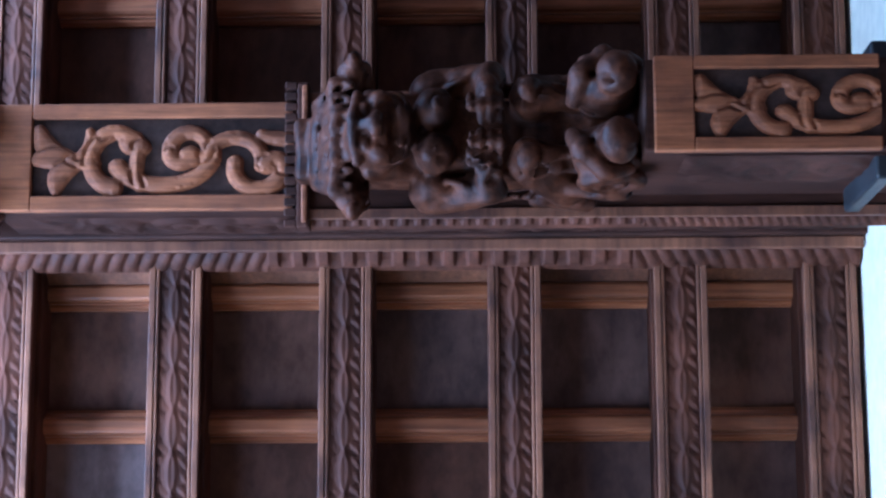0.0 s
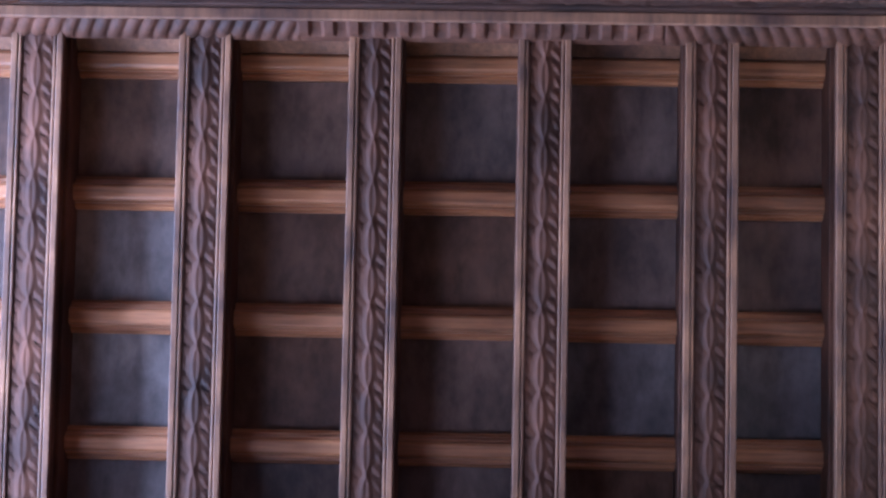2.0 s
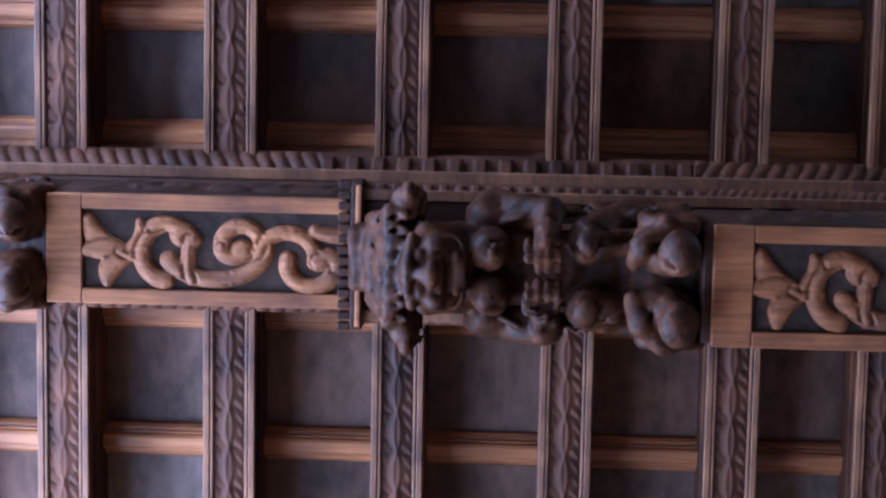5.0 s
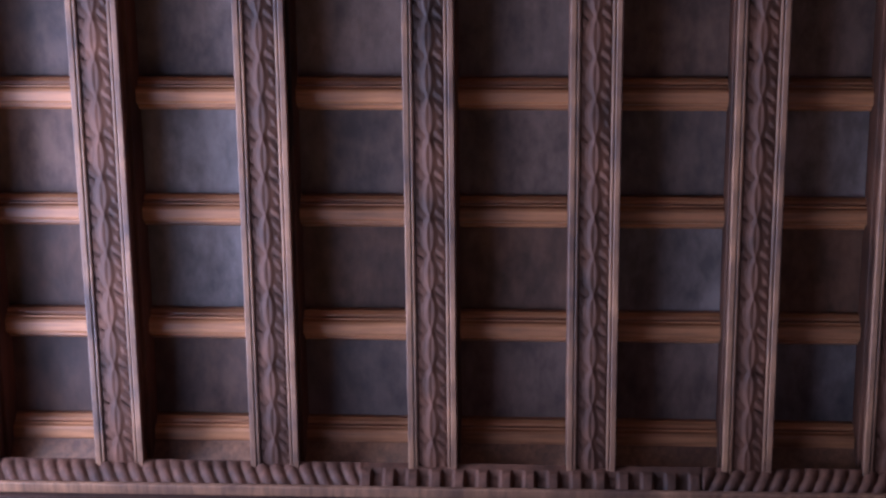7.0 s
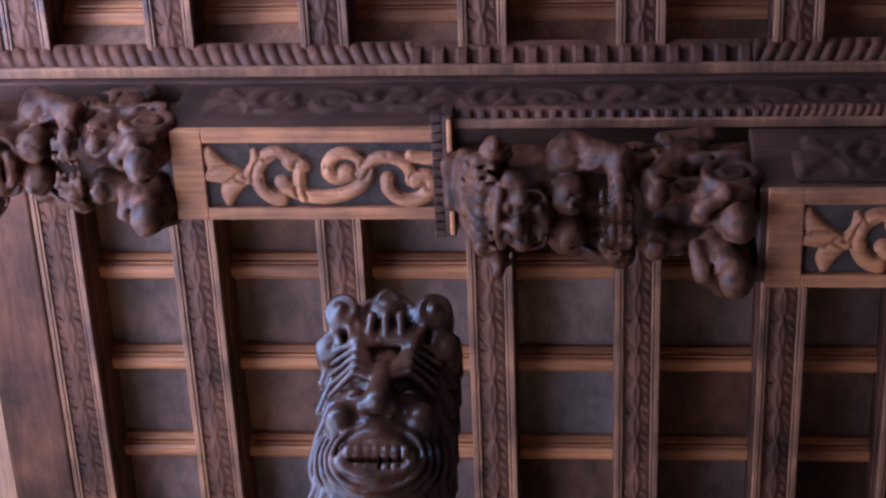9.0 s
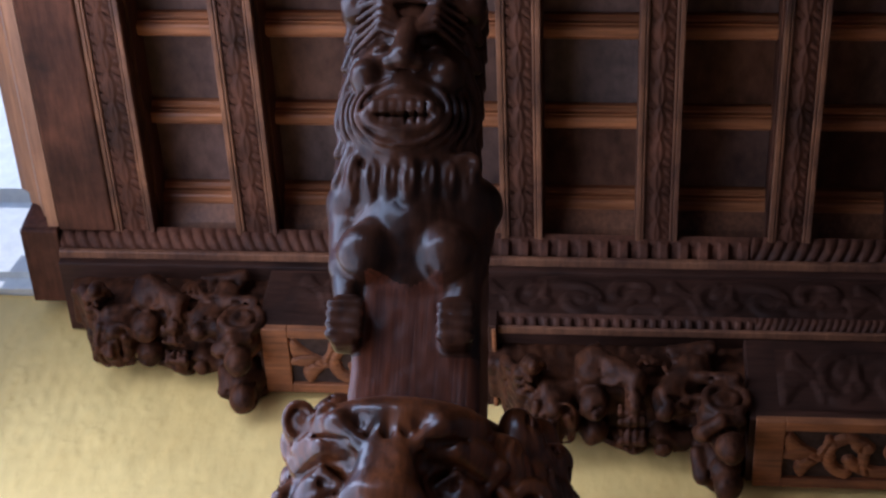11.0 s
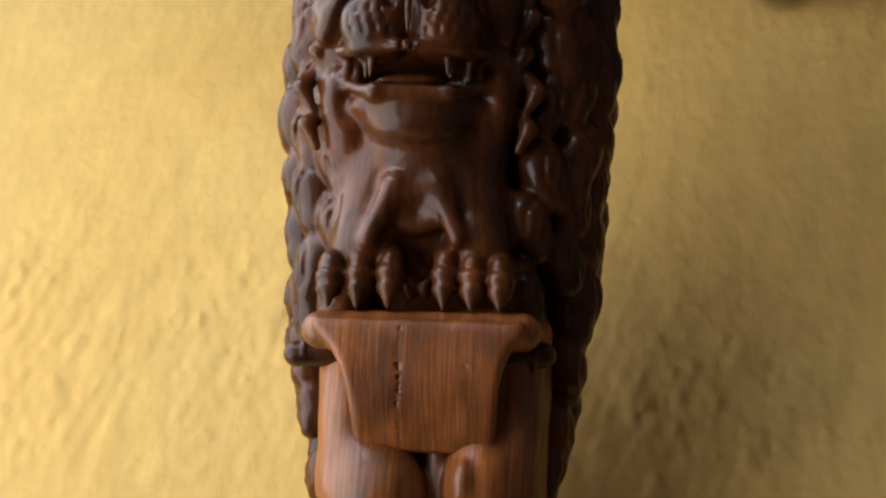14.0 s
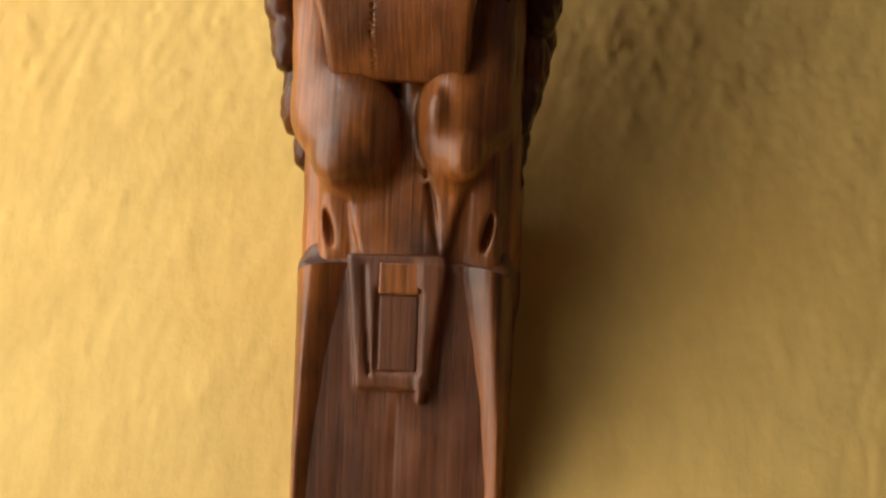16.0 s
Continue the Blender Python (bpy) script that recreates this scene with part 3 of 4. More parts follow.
        c.rod(at(.420, s * .090, -.120), at(.520, s * .098, -.145), .014, .020, k=.008)
        for q in range(3):
            c.rod(at(.455 + .012 * q, s * .100, -.150), at(.520 + .012 * q, s * .104, -.118 - .016 * q), .0040, k=.004, cut=True)
    for i in range(46):                                       # gouge strokes, folds and feathers all over the body
        x, y = rnd.uniform(.19, .47), rnd.uniform(.008, .085)
        z, a, b = -.205 + .9 * max(0, y - .05), rnd.uniform(-.016, .016), rnd.uniform(.012, .026)
        for s in (-1, 1):
            for q in range(3):
                o = (q - 1) * .0085
                c.rod(at(x - b + o * .4, s * (y + o - a), z), at(x + b + o * .4, s * (y + o + a), z + .002), .0030, k=.004, cut=True)
    c.blob(at(.415, 0, -.205), (.034, .020, .050), k=.010, cut=True)
    c.rod(at(.455, 0, -.25), at(.555, 0, -.33), .013, .016, k=.006, cut=True)
    for i in range(14):                                       # drapery and feathers cut into the flanks
        x, z = rnd.uniform(.05, .45), -rnd.uniform(.015, .11)
        a = rnd.uniform(-.02, .02)
        for q in range(3):
            for s in (-1, 1):
                c.rod(at(x - .022, s * .098, z - .012 * q), at(x + .026, s * .094, z - .014 * q + a), .0032, k=.004, cut=q != 1)
    c.weather(.0017, seed, 60, 200)
    return c.skin(name, M["corbel"], parent, "dark carved grotesque corbel end")


def cross_beam():
    top = new("ceiling_beam")
    z = JOIST_Z
    part("beam_body", boxes((EDGE_X + .004, WALL_X - .014, -.103, .103, z - .075, z + .15), bevel=.004), M["beam"], top)
    upper = part("upper_corbel", boxes((-.875, WALL_X - .014, -.094, .094, SOFFIT_1 + .012, z - .072), bevel=.004), M["beam"], top)
    lower = part("lower_corbel", boxes((.235, WALL_X - .014, -.092, .092, SOFFIT_2 + .012, SOFFIT_1 + .10), bevel=.004), M["beam"], top)
    soffit_panel(upper, -.865, -.345, SOFFIT_1, 0)
    soffit_panel(lower, .25, .60, SOFFIT_2, 1, True)
    for s in (-1, 1):
        bed = [(s * .1035, z + .060), (s * .125, z + .072), (s * .158, z + .112), (s * .164, z + .146), (s * .1035, z + .146)]
        part("bed_moulding", extrude(bed, "x", EDGE_X + .03, WALL_X - .016), M["bead"], top, "reddish sloping bed moulding")
        rope(top, s, EDGE_X + .004, WALL_X - .016, z + .012, .052, .100)
        part("fillet", boxes((EDGE_X + .004, WALL_X - .016, s * .1145 - .011, s * .1145 + .011, z - .056, z - .042), bevel=.003), M["bead"], top, "worn reddish fillet")
        rope(top, s, -.335, WALL_X - .016, SOFFIT_1 + .045, .030, .094, "lower_rope_moulding")
        part("lower_fillet", boxes((-.335, WALL_X - .016, s * .104 - .009, s * .104 + .009, SOFFIT_1 + .004, SOFFIT_1 + .014), bevel=.002), M["bead"], top, "worn reddish fillet")
        side_relief(upper, s, -.82, WALL_X - .03, SOFFIT_1 + .065, z - .085, .094)
        side_relief(lower, s, .30, WALL_X - .06, SOFFIT_2 + .04, SOFFIT_1 - .03, .094)
    end = boxes((-.340, -.318, -.128, .128, SOFFIT_1 - .010, SOFFIT_1 + .05), bevel=.004)
    border = part("corbel_border", end, M["beam"], top)
    # paler wood puts the lit line along the border into the colour
    part("border_strip", boxes((-.330, -.320, -.122, .122, SOFFIT_1 - .016, SOFFIT_1 - .009), bevel=.003), M["soffit"], border, "light brown strip, pale as a lit edge")
    for i in range(14):
        y = -.122 + i * .0188
        b = boxes((-.360, -.339, y - .0065, y + .0065, SOFFIT_1 - .010, SOFFIT_1 + .016), bevel=.002)
        part("dentil", b, M["beam"], border)
    a = corbel_beast("carved_corbel_end", top, .56, .30, .085, 3)
    a.location = (-.31, 0, SOFFIT_1)
    b = corbel_beast("carved_corbel_end", top, .475, .285, .085, 8)
    b.location = (-1.335, 0, z - .075)
    part("end_collar", boxes((.598, .625, -.112, .112, SOFFIT_2 - .012, SOFFIT_2 + .26), bevel=.005), M["iron"], top, "black iron collar at the wall")
    return tagged(top, "dark carved wooden ceiling beam on stacked corbels", "beam", "ceiling beams")


beam_0 = cross_beam()
beam_0.matrix_basis = pose(0, BEAMS[0], 0)
for y in BEAMS[1:]:
    copy_thing(beam_0, pose(0, y, 0))
for piece in beam_0.children:                   # the first beam's lower corbel hangs deeper and is slimmer
    if piece.name.startswith("lower_corbel"):
        piece.location.z, piece.scale.y = -.062, .80


# ---- the open edge: plank, eave mouldings and the wall cornice ----
tagged(part("edge_plank", boxes((EDGE_X, -1.262, BACK_Y, 2.958, JOIST_Z - .012, JOIST_Z + .16), bevel=.006), M["joist"]), "plain dark brown plank along the open edge", "plank")
eave = new("eave_cornice")
tagged(eave, "orange wooden eave cornice in stepped mouldings, sunlit tone", "cornice")
steps = [(-1.404, 5.60), (-1.43, 5.60), (-1.43, 5.63), (-1.45, 5.64), (-1.47, 5.68), (-1.50, 5.70), (-1.50, 5.73), (-1.54, 5.76), (-1.56, 5.82), (-1.56, 5.99), (-1.404, 5.99)]
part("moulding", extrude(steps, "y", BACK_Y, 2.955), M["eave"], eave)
part("end_block", boxes((-1.50, -1.405, 2.958, END_Y - .045, 5.585, 5.99), (-1.49, -1.415, 2.952, 2.97, 5.60, 5.72), bevel=.005), M["joist"], eave)
corn = [(END_Y + .1, 5.665), (END_Y - .02, 5.665), (END_Y - .02, 5.71), (END_Y - .032, 5.72), (END_Y - .032, 5.79), (END_Y - .015, 5.80), (END_Y - .015, 6.05),
        (END_Y - .04, 6.08), (END_Y - .04, 6.6), (END_Y + .1, 6.6)]
tagged(part("wall_cornice", extrude(corn, "x", -7, -1.505), M["white"]), "white plaster cornice above the ochre wall", "cornice", kind="structure")


# ---- the carved strut: post, haunches, scroll tablet, clawed beast with its mane, and the masked bust ----
def strut_post(top):
    """The plain foot of two planks with hollowed sides, a tongue and a mended slot."""
    c = Carving((-.20, -.05, .02), (.20, .34, .90), .0043)
    c.block((-.003, .150, .40), (.167, .135, .425), k=.01, round_=.014)
    c.block((-.003, .165, .80), (.168, .135, .06), k=.02, round_=.04)
    for s in (-1, 1):                                            # shallow hollows that widen towards the foot
        c.rod((s * .075 - .010, -.030, .62), (s * .085 - .010, -.030, .10), .036, .048, k=.012, cut=True)
    c.rod((-.008, .014, .61), (-.010, .014, .05), .0035, k=.002, cut=True)
    c.block((-.012, .017, .735), (.068, .022, .105), k=.006, round_=.006, taper=.14)
    c.block((.038, .011, .720), (.014, .020, .110), (0, 4, 0), k=.005, round_=.006, taper=.6)
    c.block((-.006, -.008, .722), (.036, .009, .066), k=.003, cut=True, round_=.003)
    c.rod((-.062, -.005, .82), (-.050, -.001, .655), .0040, k=.003, cut=True)
    c.weather(.0008, 9, 30, 120)
    c.skin("post", M["post"], top, "dark reddish brown worn planks")
    for s in (-1, 1):                                            # side boards, broad at the shoulder and drawn out below
        def place(u, v, s=s):
            z = .10 + (.826 - .10) * u - .026 * v ** 2 * u ** 8
            t = np.clip((z - .44) / .38, 0, 1)
            inner = .139 - .052 * t ** 1.7
            x = inner + (.170 - inner) * np.sin(v * math.pi / 2)
            return s * x - .003, .016 - .026 * np.sin(np.clip(v * 2.2, 0, 1) * math.pi * .5) * (.4 + .6 * t) + .10 * np.clip(v - .45, 0, 1) ** 1.5 * 1.6, z
        sheet("side_board", place, 90, 22, M["strut"], top, "tan brown tapering side board")
    patch = boxes((-.038, .025, -.0065, .03, .779, .828), bevel=.003)
    part("patch_block", patch, M["strut"], top, "lighter brown mended block")
    plate = boxes((-.036, .024, -.0022, .03, .660, .7775), bevel=.003)
    part("slot_board", plate, M["post"], top, "dark board set into the slot")


def strut_haunches(top):
    c = Carving((-.26, -.08, .79), (.22, .34, 1.36), .0043)
    c.block((-.004, .185, 1.06), (.172, .13, .29), k=.02, round_=.04)
    c.block((.002, .092, .900), (.143, .068, .115), k=.012, round_=.02)
    c.block((-.006, .050, .885), (.080, .040, .080), k=.008, round_=.010, taper=.25)
    for s in (-1, 1):                                            # slots with a bead in them
        c.blob((s * .126, .020, .880), (.008, .030, .034), (0, s * 12, 0), k=.006, cut=True)
        c.rod((s * .150, .026, .96), (s * .154, .026, .82), .0030, k=.003, cut=True)
        c.rod((s * .098, .022, .95), (s * .088, .024, .83), .0028, k=.003, cut=True)
    c.rod((-.158, .062, 1.285), (-.128, .040, 1.05), .042, .064, k=.014)
    c.blob((-.086, .012, 1.030), (.076, .062, .098), k=.026)
    c.blob((-.104, -.026, .985), (.040, .036, .042), k=.022)
    c.rod((-.020, -.066, 1.11), (-.012, -.062, .985), .036, .032, k=.018, cut=True)
    c.rod((.122, .062, 1.285), (.104, .042, 1.06), .040, .056, k=.014)
    c.blob((.068, .014, 1.048), (.058, .056, .098), k=.022)
    c.blob((.088, -.022, .994), (.030, .030, .036), k=.016)
    c.blob((.046, -.026, 1.062), (.018, .026, .034), k=.012)
    c.rod((.000, .030, 1.14), (-.002, .040, .94), .018, .026, k=.012)
    c.rod((.030, .018, .97), (.052, .010, .84), .006, .004, k=.005, cut=True)
    for x, y in ((-.120, .014), (.060, .0), (-.070, -.052)):     # drying cracks
        c.rod((x, y, 1.06), (x + .006, y + .004, .97), .0022, k=.002, cut=True)
    c.weather(.0010, 7, 30, 120)
    c.skin("hind_body", M["strut"], top, "orange brown varnished haunches")
    c = Carving((-.26, -.02, 1.20), (.19, .10, 1.32), .0036)
    c.rod((-.232, .030, 1.258), (.158, .032, 1.268), .021, k=.004)
    for x in (-.218, .146):
        c.ring((x, .031, 1.262), .020, .004, (0, 0, 90), k=.003)
    c.skin("roller", M["strut_old"], top, "dark round bar under the tablet")


def strut_tablet(top):
    """A tongue of wood that rolls over the bar: flared at the top, hanging free below."""
    c = Carving((-.24, -.10, 1.10), (.18, .09, 1.36), .0036)
    for i in range(30):
        t = i / 29                                               # 0 at the hem, 1 at the roll
        hw = .104 + .016 * t + .043 * t ** 5
        cx = -.019 - .011 * t ** 2
        y = -.012 - .052 * math.sin(t * 2.0) ** 1.0 + .006 * (1 - t)
        c.block((cx, y + .014, 1.118 + .178 * t), (hw, .020, .010), k=.010, round_=.006)
    c.rod((-.186, -.026, 1.290), (.128, -.026, 1.296), .030, k=.010)
    c.block((-.030, .010, 1.302), (.160, .050, .016), k=.008, round_=.010)
    for x, i0, i1, r in ((-.058, 0, 30, .0021), (.046, 12, 24, .0014)):
        run = []                                                 # drying cracks that follow the face
        for i in range(i0, i1, 2):
            t = i / 29
            run.append((x + .001 * math.sin(i * .5), -.012 - .052 * math.sin(t * 2.0) + .006 * (1 - t) - .0065, 1.118 + .178 * t))
        for p0, p1 in zip(run, run[1:]):
            c.rod(p0, p1, r, k=.0015, cut=True)
    c.weather(.0006, 8, 30, 110)
    c.skin("scroll_tablet", M["strut"], top, "orange brown wooden tablet rolled at the top")


MANE = ((.90, .150), (.97, .160), (1.11, .188), (1.20, .198), (1.39, .222), (1.60, .238), (1.75, .246), (1.90, .234), (2.02, .185), (2.10, .13))


def strut_beast(top):
    c = Carving((-.36, -.15, .86), (.32, .36, 2.09), .0043)
    fx = -.055                                                   # the face looks a little aside
    cx = -.022
    def half(u):
        return float(np.interp(u, [m[0] for m in MANE], [m[1] for m in MANE]))
    for i in range(14):                                          # body behind the mane
        u = .96 + i * .080
        c.blob((cx, .185, u), (half(u) - .026, .125, .085), k=.03)
    # mane: overlapping locks of three strands, bent like an S, in staggered rows round each flank
    rnd = np.random.RandomState(11)
    for s in (-1, 1):
        def at(deg, u, h):
            a = radians(deg)
            return cx + s * (half(u) + h) * math.sin(a), .185 - (.155 + h) * math.cos(a), u
        for row in range(11):
            for col in range(5):
                u = .985 + row * .098 + .049 * (col % 2) + rnd.uniform(-.016, .016)
                a = (42, 62, 82, 103, 124)[col] + rnd.uniform(-4, 4)
                if u < 1.33 and col < 2 or u > 2.03:
                    continue
                size = (.66 + .34 * min(1, (u - .95) / .4)) * rnd.uniform(.95, 1.25)
                lean = rnd.choice((-1, 1)) * rnd.uniform(.7, 1.3)
                turn = -18 * lean * s
                c.blob(at(a, u, .002), (.038 * size, .040 * size, .056 * size), (0, turn, 0), k=.006)
                c.blob(at(a + 4 * lean, u - .036 * size, .012), (.026 * size, .028 * size, .030 * size), k=.008)
                for q in (-1, 0, 1):                             # strands cut as bent partings
                    o = q * 4.6 * size
                    g = [at(a + o + 4 * lean, u + .040 * size, .031 * size), at(a + o - 1.5 * lean, u + .012 * size, (.044 - .005 * q * q) * size),
                         at(a + o * .8 - 2 * lean, u - .022 * size, (.045 - .005 * q * q) * size), at(a + o * .3 + 5 * lean, u - .052 * size, .042 * size)]
                    for g0, g1 in zip(g, g[1:]):
                        c.rod(g0, g1, .0052, k=.004, cut=True)
    # forelegs and paws: knuckled toes with pointed claws
    c.blob((-.045, .10, 1.50), (.150, .085, .16), k=.02)
    c.rod((-.118, .045, 1.56), (-.128, .022, 1.430), .050, .056, k=.02)
    c.rod((.040, .050, 1.56), (.050, .026, 1.430), .048, .054, k=.02)
    for x in (-.176, -.131, -.082, .004, .047, .091):
        up = .012 * (1 - abs(x + .042) / .14)
        c.blob((x, .004, 1.393 + up), (.0245, .042, .030), k=.006)
        c.blob((x, -.022, 1.373 + up), (.0240, .026, .0200), k=.0035)
        c.blob((x, -.030, 1.355 + up * .5), (.0205, .022, .0165), k=.0030)
        c.rod((x, -.036, 1.351), (x + .001, -.044, 1.326), .0150, .0040, k=.0025)
    for x in (-.052, -.030):
        c.blob((x, .010, 1.371), (.013, .024, .024), k=.004)
    c.blob((-.040, -.004, 1.403), (.022, .044, .030), k=.008, cut=True)
    # the boss between the legs: a loop under a hollow
    c.blob((-.044, .0, 1.525), (.024, .046, .034), k=.010, cut=True)
    c.ring((-.046, -.012, 1.488), .034, .0125, (12, 0, 0), .8, k=.006)
    c.rod((-.082, -.020, 1.520), (-.118, -.034, 1.435), .020, .016, k=.012)
    c.rod((-.012, -.018, 1.520), (.022, -.028, 1.440), .018, .015, k=.012)
    # throat and chin
    c.blob((fx + .015, .07, 1.555), (.115, .10, .13), k=.03)
    c.blob((fx + .005, -.010, 1.626), (.085, .062, .046), k=.022)
    # jaws and the open mouth
    c.blob((fx, .07, 1.80), (.150, .12, .17), k=.03)
    c.block((fx - .008, .075, 1.865), (.152, .105, .135), k=.03, round_=.085)
    c.blob((fx, .004, 1.652), (.114, .072, .034), k=.018)
    c.blob((fx, -.066, 1.700), (.136, .095, .037), k=.005, cut=True)
    c.blob((fx - .01, -.01, 1.690), (.06, .05, .012), k=.006)
    c.rod((fx - .06, -.066, 1.664), (fx + .06, -.066, 1.664), .012, k=.010)
    for s in (-1, 1):
        c.rod((fx + s * .06, -.066, 1.664), (fx + s * .112, -.022, 1.684), .012, .008, k=.014)
    for x in (-.112, -.080, .055, .085):
        c.rod((fx + x, -.055 + abs(x) * .35, 1.742), (fx + x, -.060 + abs(x) * .35, 1.692), .012, .003, k=.003)
    for x in (-.098, .078):
        c.rod((fx + x, -.04 + abs(x) * .25, 1.676), (fx + x, -.045 + abs(x) * .25, 1.712), .009, .003, k=.003)
    for s in (-1, 1):
        c.ring((fx + s * .125, .005, 1.705), .034, .010, (0, 0, 25 * s), k=.008)
        c.blob((fx + s * .132, .02, 1.675), (.026, .045, .055), k=.02)
    for s in (-1, 1):
        c.blob((fx + s * .112, .036, 1.628), (.040, .044, .060), k=.024)
    # muzzle, lips and nose
    fx = -.063
    c.block((fx, -.012, 1.795), (.100, .062, .066), (-4, 0, 0), k=.03, round_=.055)
    for s in (-1, 1):
        c.blob((fx + s * .053, -.060, 1.774), (.060, .052, .062), k=.007)
        c.rod((fx + s * .008, -.100, 1.730), (fx + s * .075, -.075, 1.726), .011, .011, k=.012)
        c.rod((fx + s * .075, -.075, 1.726), (fx + s * .116, -.030, 1.738), .011, .009, k=.014)
    c.block((fx, -.050, 1.905), (.052, .052, .092), (-24, 0, 0), k=.05, round_=.034, taper=-.12)
    c.blob((fx, -.092, 1.848), (.058, .034, .024), k=.030)
    for s in (-1, 1):                                            # wings of the nose, nostrils, folds
        c.blob((fx + s * .046, -.088, 1.838), (.022, .026, .020), (0, 30 * s, 0), k=.016)
        c.blob((fx + s * .031, -.124, 1.806), (.0165, .030, .026), (0, 14 * s, 0), k=.005, cut=True)
        c.rod((fx + s * .032, -.122, 1.822), (fx + s * .011, -.110, 1.780), .0110, .0060, k=.004, cut=True)
        c.rod((fx + s * .011, -.110, 1.780), (fx + s * .008, -.104, 1.728), .0060, .0050, k=.004, cut=True)
        c.rod((fx + s * .066, -.096, 1.842), (fx + s * .098, -.070, 1.822), .0045, .006, k=.006, cut=True)
        c.rod((fx + s * .098, -.070, 1.822), (fx + s * .128, -.036, 1.765), .005, .005, k=.010, cut=True)
        c.rod((fx + s * .112, -.052, 1.836), (fx + s * .146, -.014, 1.765), .008, .007, k=.012)
        for q in range(11):                                      # whisker pits
            px, pu = .030 + .020 * (q % 4) + .006 * (q // 4), 1.750 + .019 * (q // 4)
            py = -.060 - .052 * math.sqrt(max(.05, 1 - ((px - .053) / .060) ** 2 - ((pu - 1.772) / .060) ** 2))
            c.rod((fx + s * px, py - .001, pu + .007), (fx + s * px, py - .001, pu - .005), .0040, k=.003, cut=True)
    c.rod((fx, -.116, 1.838), (fx, -.104, 1.750), .0085, .0040, k=.004)
    c.block((fx, -.105, 1.700), (.125, .060, .020), k=.008, cut=True, round_=.008)
    c.rod((fx - .058, -.060, 1.742), (fx - .060, -.066, 1.688), .011, .003, k=.003)
    c.rod((fx + .060, -.060, 1.742), (fx + .062, -.066, 1.692), .010, .003, k=.003)
    for s in (-1, 1):
        # eye, lids and brow
        c.blob((fx + s * .092, .008, 1.966), (.080, .052, .036), (0, 14 * s, 0), k=.025)
        c.rod((fx + s * .045, -.042, 1.940), (fx + s * .110, -.036, 1.948), .013, .013, k=.014)
        c.rod((fx + s * .110, -.036, 1.948), (fx + s * .158, .010, 1.922), .013, .009, k=.014)
        c.blob((fx + s * .114, -.028, 1.892), (.046, .034, .030), (0, 8 * s, 0), k=.010, cut=True)
        c.blob((fx + s * .114, .002, 1.892), (.031, .028, .023), k=.002)
        c.blob((fx + s * .108, -.022, 1.892), (.010, .007, .010), k=.002, cut=True)
        c.rod((fx + s * .076, -.018, 1.891), (fx + s * .110, -.020, 1.914), .0065, .0080, k=.004)
        c.rod((fx + s * .110, -.020, 1.914), (fx + s * .152, .018, 1.896), .0080, .0060, k=.004)
        c.rod((fx + s * .078, -.018, 1.888), (fx + s * .114, -.018, 1.870), .0065, .0075, k=.004)
        c.rod((fx + s * .114, -.018, 1.870), (fx + s * .152, .018, 1.888), .0075, .0060, k=.004)
        c.rod((fx + s * .085, -.022, 1.862), (fx + s * .150, .012, 1.866), .007, .006, k=.008)
        c.rod((fx + s * .022, -.078, 1.985), (fx + s * .042, -.066, 1.935), .008, .006, k=.010, cut=True)
        c.rod((fx + s * .135, -.012, 1.992), (fx + s * .085, -.052, 1.982), .014, .020, k=.010)
        c.rod((fx + s * .085, -.052, 1.982), (fx + s * .046, -.070, 1.946), .020, .013, k=.010)
        c.blob((fx + s * .062, -.066, 1.918), (.016, .026, .022), (0, 30 * s, 0), k=.010, cut=True)
        c.rod((fx + s * .125, -.030, 1.966), (fx + s * .066, -.070, 1.950), .005, .006, k=.006, cut=True)
        c.blob((fx + s * .136, .020, 1.820), (.036, .05, .070), k=.035)
        # ears: one curled at the hairline, the other low among the locks
        ex, ey, eu = (-.216, .045, 1.975) if s < 0 else (.166, .050, 1.875)
        c.blob((ex, ey + .02, eu), (.042, .050, .054), (0, 15 * s, 0), k=.014)
        c.blob((ex, ey - .028, eu), (.020, .030, .028), k=.006, cut=True)
        c.ring((ex, ey - .016, eu), .031, .011, (0, 15 * s, 20 * s), 1.25, k=.012)
    c.blob((fx + .01, .03, 2.005), (.15, .10, .045), k=.02)
    c.rod((fx, -.088, 2.01), (fx, -.074, 1.955), .014, .008, k=.010, cut=True)
    for q in range(1, 7):
        x = fx - .15 + q * .043
        c.rod((x, -.050 + abs(q - 3.5) * .012, 1.985), (x + .014, .0, 2.025), .012, .008, k=.006)
        if q % 2:
            c.ring((x, -.045 + abs(q - 3.5) * .010, 1.995), .018, .007, (20, 0, 0), k=.004)
    for x, r in ((-.155, .030), (-.105, .022)):
        c.blob((fx + x, -.012 + x * x, 2.000), (r, r * 1.3, r * 1.1), k=.014)
        c.ring((fx + x, -.044 + x * x, 1.998), r * .75, .0075, (15, 0, -60 * x), 1.2, k=.003)
    for s in (-1, 1):                                            # small locks that frame the face
        for q in range(6):
            u = 1.62 + q * .062
            x = fx + s * (.158 + .012 * math.sin(q * 2.1)) + (.018 if s > 0 else 0)
            c.rod((x - s * .010, .030, u + .040), (x + s * .012, .014, u + .006), .010, .015, k=.005)
            c.rod((x + s * .012, .014, u + .006), (x - s * .004, .016, u - .028), .015, .008, k=.005)
    c.weather(.0004, 5, 60, 200)
    c.skin("clawed_beast", M["strut_old"], top, "dark glossy carved beast with a curled mane")


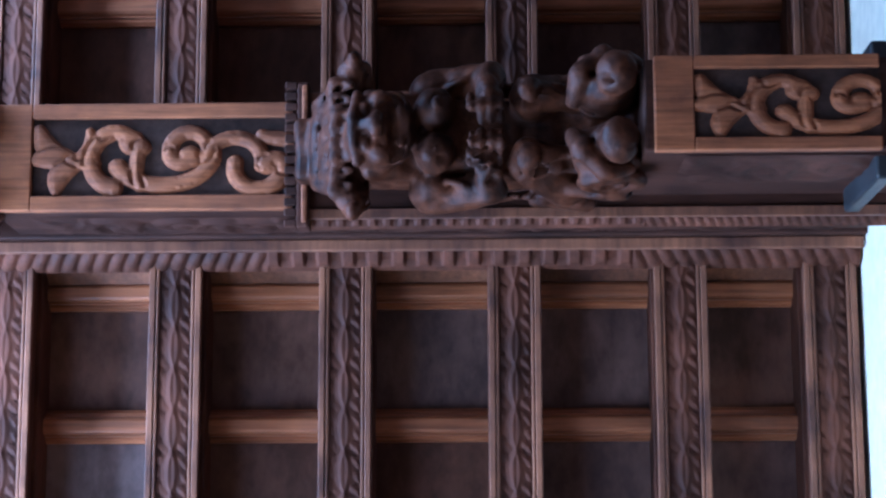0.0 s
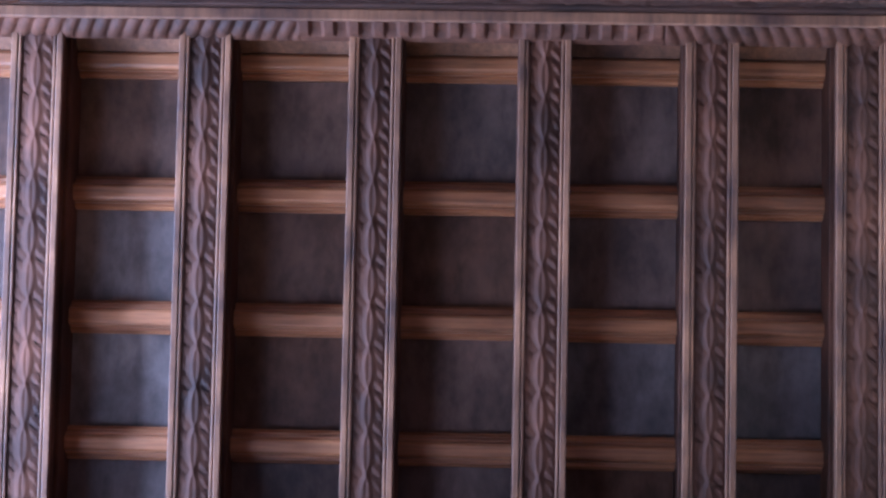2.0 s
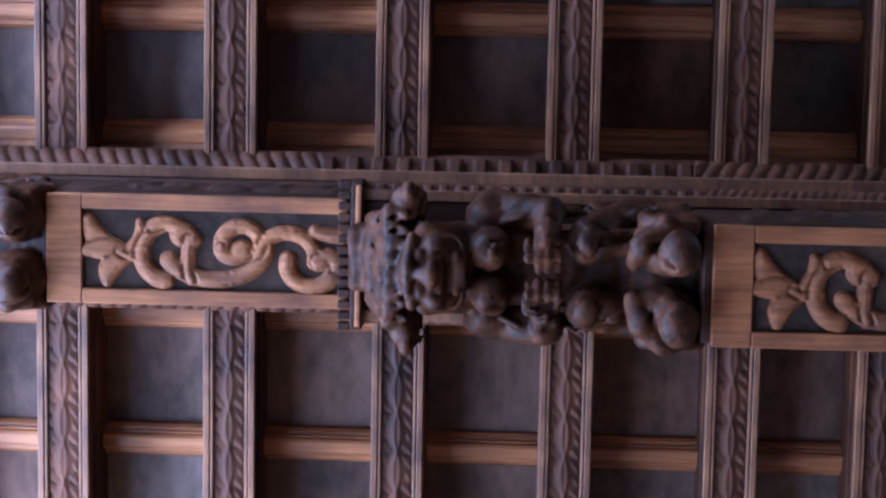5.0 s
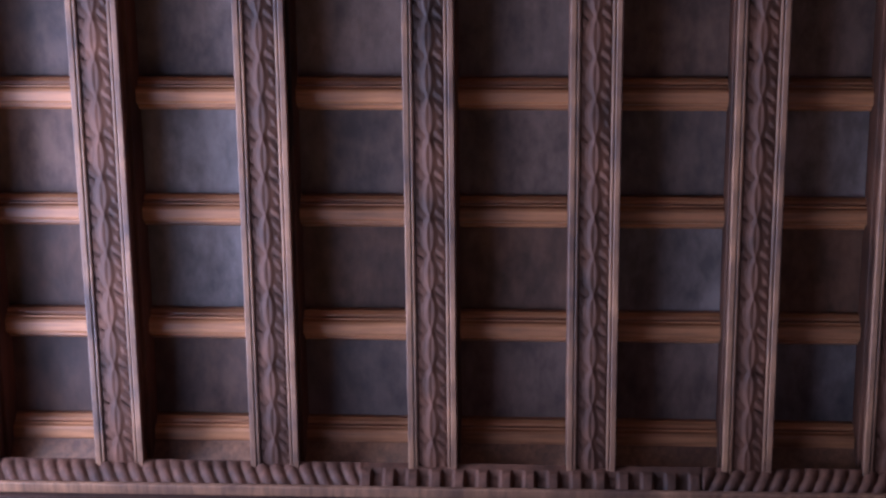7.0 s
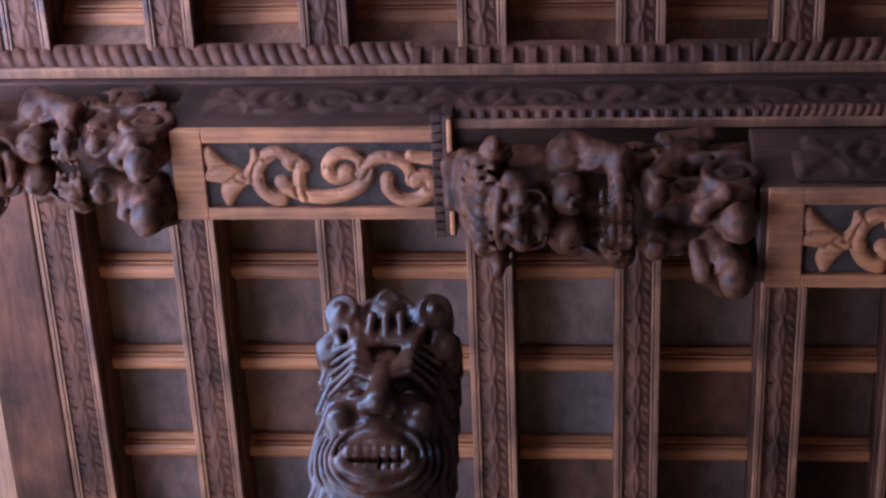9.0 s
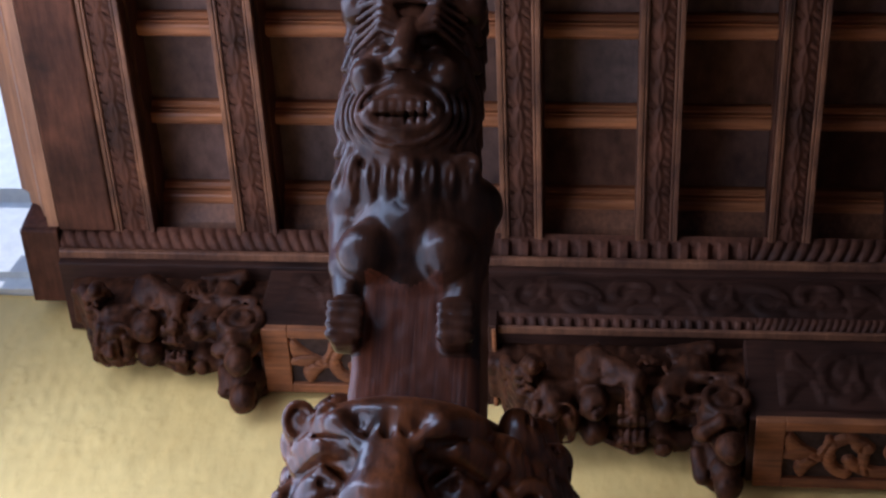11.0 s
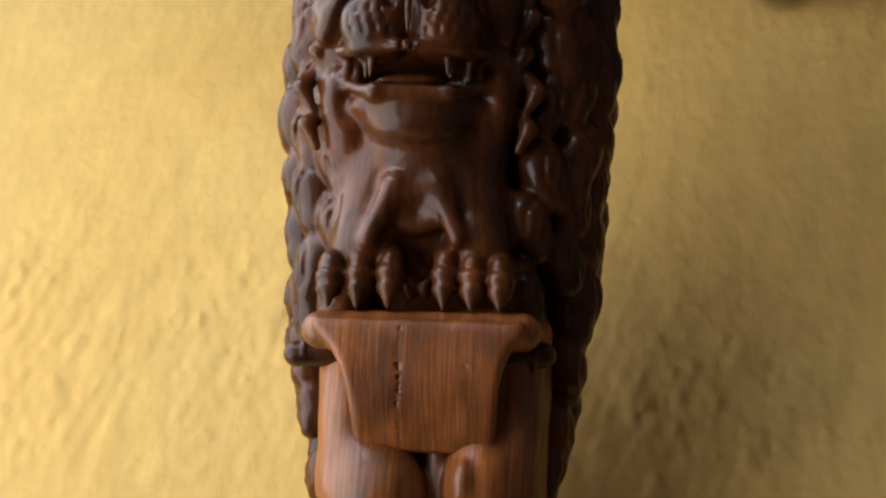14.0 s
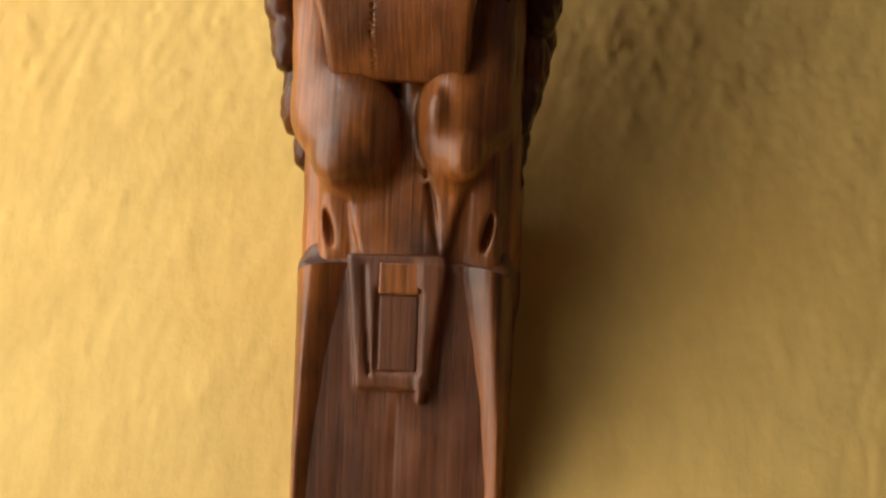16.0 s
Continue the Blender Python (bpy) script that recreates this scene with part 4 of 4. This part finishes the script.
def strut_bust(top):
    c = Carving((-.26, -.13, 1.96), (.14, .32, 2.96), .0043)
    # shaft above the head
    c.block((-.037, .14, 2.22), (.106, .125, .24), k=.012, round_=.02, taper=-.08)
    # bust: ribs, breasts, arms that hang with closed fists
    bx = -.062
    c.blob((bx, .10, 2.36), (.118, .12, .14), k=.03)
    for s in (-1, 1):
        c.blob((bx + s * .070, .018, 2.312), (.052, .052, .055), k=.016)
        c.blob((bx + s * .102, .08, 2.43), (.055, .07, .055), k=.015)
        c.rod((bx + s * .112, .07, 2.43), (bx + s * .106, .045, 2.30), .042, .032, k=.01)
        c.rod((bx + s * .106, .045, 2.30), (bx + s * .094, .02, 2.20), .030, .024, k=.01)
        c.block((bx + s * .093, .005, 2.178), (.026, .032, .046), k=.006, round_=.014)
        for q in range(4):
            c.rod((bx + s * .093 - .024, -.022, 2.150 + q * .018), (bx + s * .093 + .024, -.022, 2.150 + q * .018), .0095, k=.003)
        for q in range(3):
            c.ring((bx + s * .100, .03, 2.415 + .012 * q), .040 - .008 * q, .008, (0, 0, 30 * s), k=.005)
    for q in range(7):                                           # leafy beard
        x = bx + (q - 3) * .034
        c.blob((x, .0 + abs(q - 3) * .008, 2.435 + abs(q - 3) * .006), (.020, .030, .050), (12, 0, 0), k=.010)
        c.rod((x, -.03 + abs(q - 3) * .008, 2.465), (x, -.026 + abs(q - 3) * .008, 2.40), .0045, k=.005, cut=True)
        c.ring((x * .9, .0, 2.475), .018, .008, (20, 0, 0), k=.005)
    # mask
    mx = -.078
    c.blob((mx, .10, 2.67), (.112, .13, .23), k=.03)
    c.blob((mx, .03, 2.66), (.098, .085, .17), k=.02)
    c.blob((mx, .02, 2.55), (.098, .085, .085), k=.02)
    c.blob((mx, -.080, 2.548), (.060, .055, .027), k=.006, cut=True)
    c.ring((mx, -.052, 2.548), .062, .008, (0, 0, 0), .55, k=.009)
    for q in range(7):
        x = mx + (q - 3) * .0165
        c.block((x, -.050, 2.560), (.0074, .014, .012), k=.002, round_=.003)
        c.block((x, -.044, 2.533), (.0074, .014, .009), k=.002, round_=.003)
    for q in range(5):                                           # deep creases round the grin
        c.ring((mx, -.044 + .017 * q, 2.556 + .006 * q), .080 + .0115 * q, .0062, (0, 0, 0), .80 + .04 * q, k=.006)
    c.rod((mx, -.045, 2.73), (mx, -.088, 2.645), .016, .024, k=.010)
    for s in (-1, 1):
        c.blob((mx + s * .022, -.075, 2.638), (.017, .020, .014), k=.006)
        c.blob((mx + s * .048, -.055, 2.685), (.026, .020, .016), (0, 20 * s, 0), k=.006, cut=True)
        c.blob((mx + s * .048, -.038, 2.683), (.016, .012, .008), k=.004)
        for q in range(5):                                       # frown lines that fan out over the brow
            c.rod((mx + s * (.010 + .004 * q), -.062 + .004 * q, 2.700 + .012 * q), (mx + s * .050, -.060 + .004 * q, 2.716 + .018 * q), .0075, .0075, k=.004)
            c.rod((mx + s * .050, -.060 + .004 * q, 2.716 + .018 * q), (mx + s * .098, -.015, 2.690 + .022 * q), .0075, .005, k=.004)
        for q in range(4):
            c.rod((mx + s * (.008 + .016 * q), -.045, 2.785), (mx + s * (.012 + .024 * q), -.028, 2.86), .0075, .006, k=.014)
        c.blob((mx + s * .070, -.025, 2.635), (.032, .036, .034), k=.010)
        for q in range(7):                                       # strands and curls along the cheeks
            u = 2.47 + q * .058
            c.rod((mx + s * .092, .015, u + .04), (mx + s * .118, .03, u - .02), .016, .011, k=.005)
            c.rod((mx + s * .110, .07, u + .03), (mx + s * .122, .08, u - .03), .018, .012, k=.005)
        c.blob((mx + s * .085, .0, 2.855), (.034, .05, .046), k=.008)
        c.ring((mx + s * .085, -.036, 2.855), .026, .008, (10, 0, 15 * s), k=.009)
        c.blob((mx + s * .085, -.042, 2.855), (.011, .012, .011), k=.003)
        c.blob((mx + s * .105, .02, 2.795), (.030, .045, .036), k=.008)
        c.ring((mx + s * .105, -.014, 2.795), .022, .007, (10, 0, 25 * s), k=.009)
    c.blob((mx, .0, 2.865), (.046, .05, .046), k=.01)
    for q in (-1, 0, 1):
        c.ring((mx + q * .030, -.040 + abs(q) * .006, 2.872 - abs(q) * .018), .018, .0075, (15, 0, 0), k=.005)
        c.rod((mx + q * .026, -.052, 2.835), (mx + q * .030, -.046, 2.795), .010, .006, k=.006)
    c.weather(.0005, 6, 60, 200)
    ob = c.skin("masked_bust", M["patina"], top, "blackened glossy carved bust and grinning mask")
    ob.data.materials.append(M["shaft"])
    for f in ob.data.polygons:                                   # the bare shaft under the bust keeps its red wood
        x, y, u = f.center
        arm = abs(abs(x - bx) - .101) < .036 and y < .10 and u > 2.125
        if u < 2.262 + .01 * math.sin(x * 55 + u * 9) and not arm:
            f.material_index = 1


def strut():
    top = new("carved_strut")
    strut_post(top)
    strut_haunches(top)
    strut_tablet(top)
    strut_beast(top)
    strut_bust(top)
    top.matrix_basis = pose(-.35, 3.4, 2.58, 30, 0, 0)
    return tagged(top, "varnished brown carved wooden strut with beast and mask", "carving")


strut()
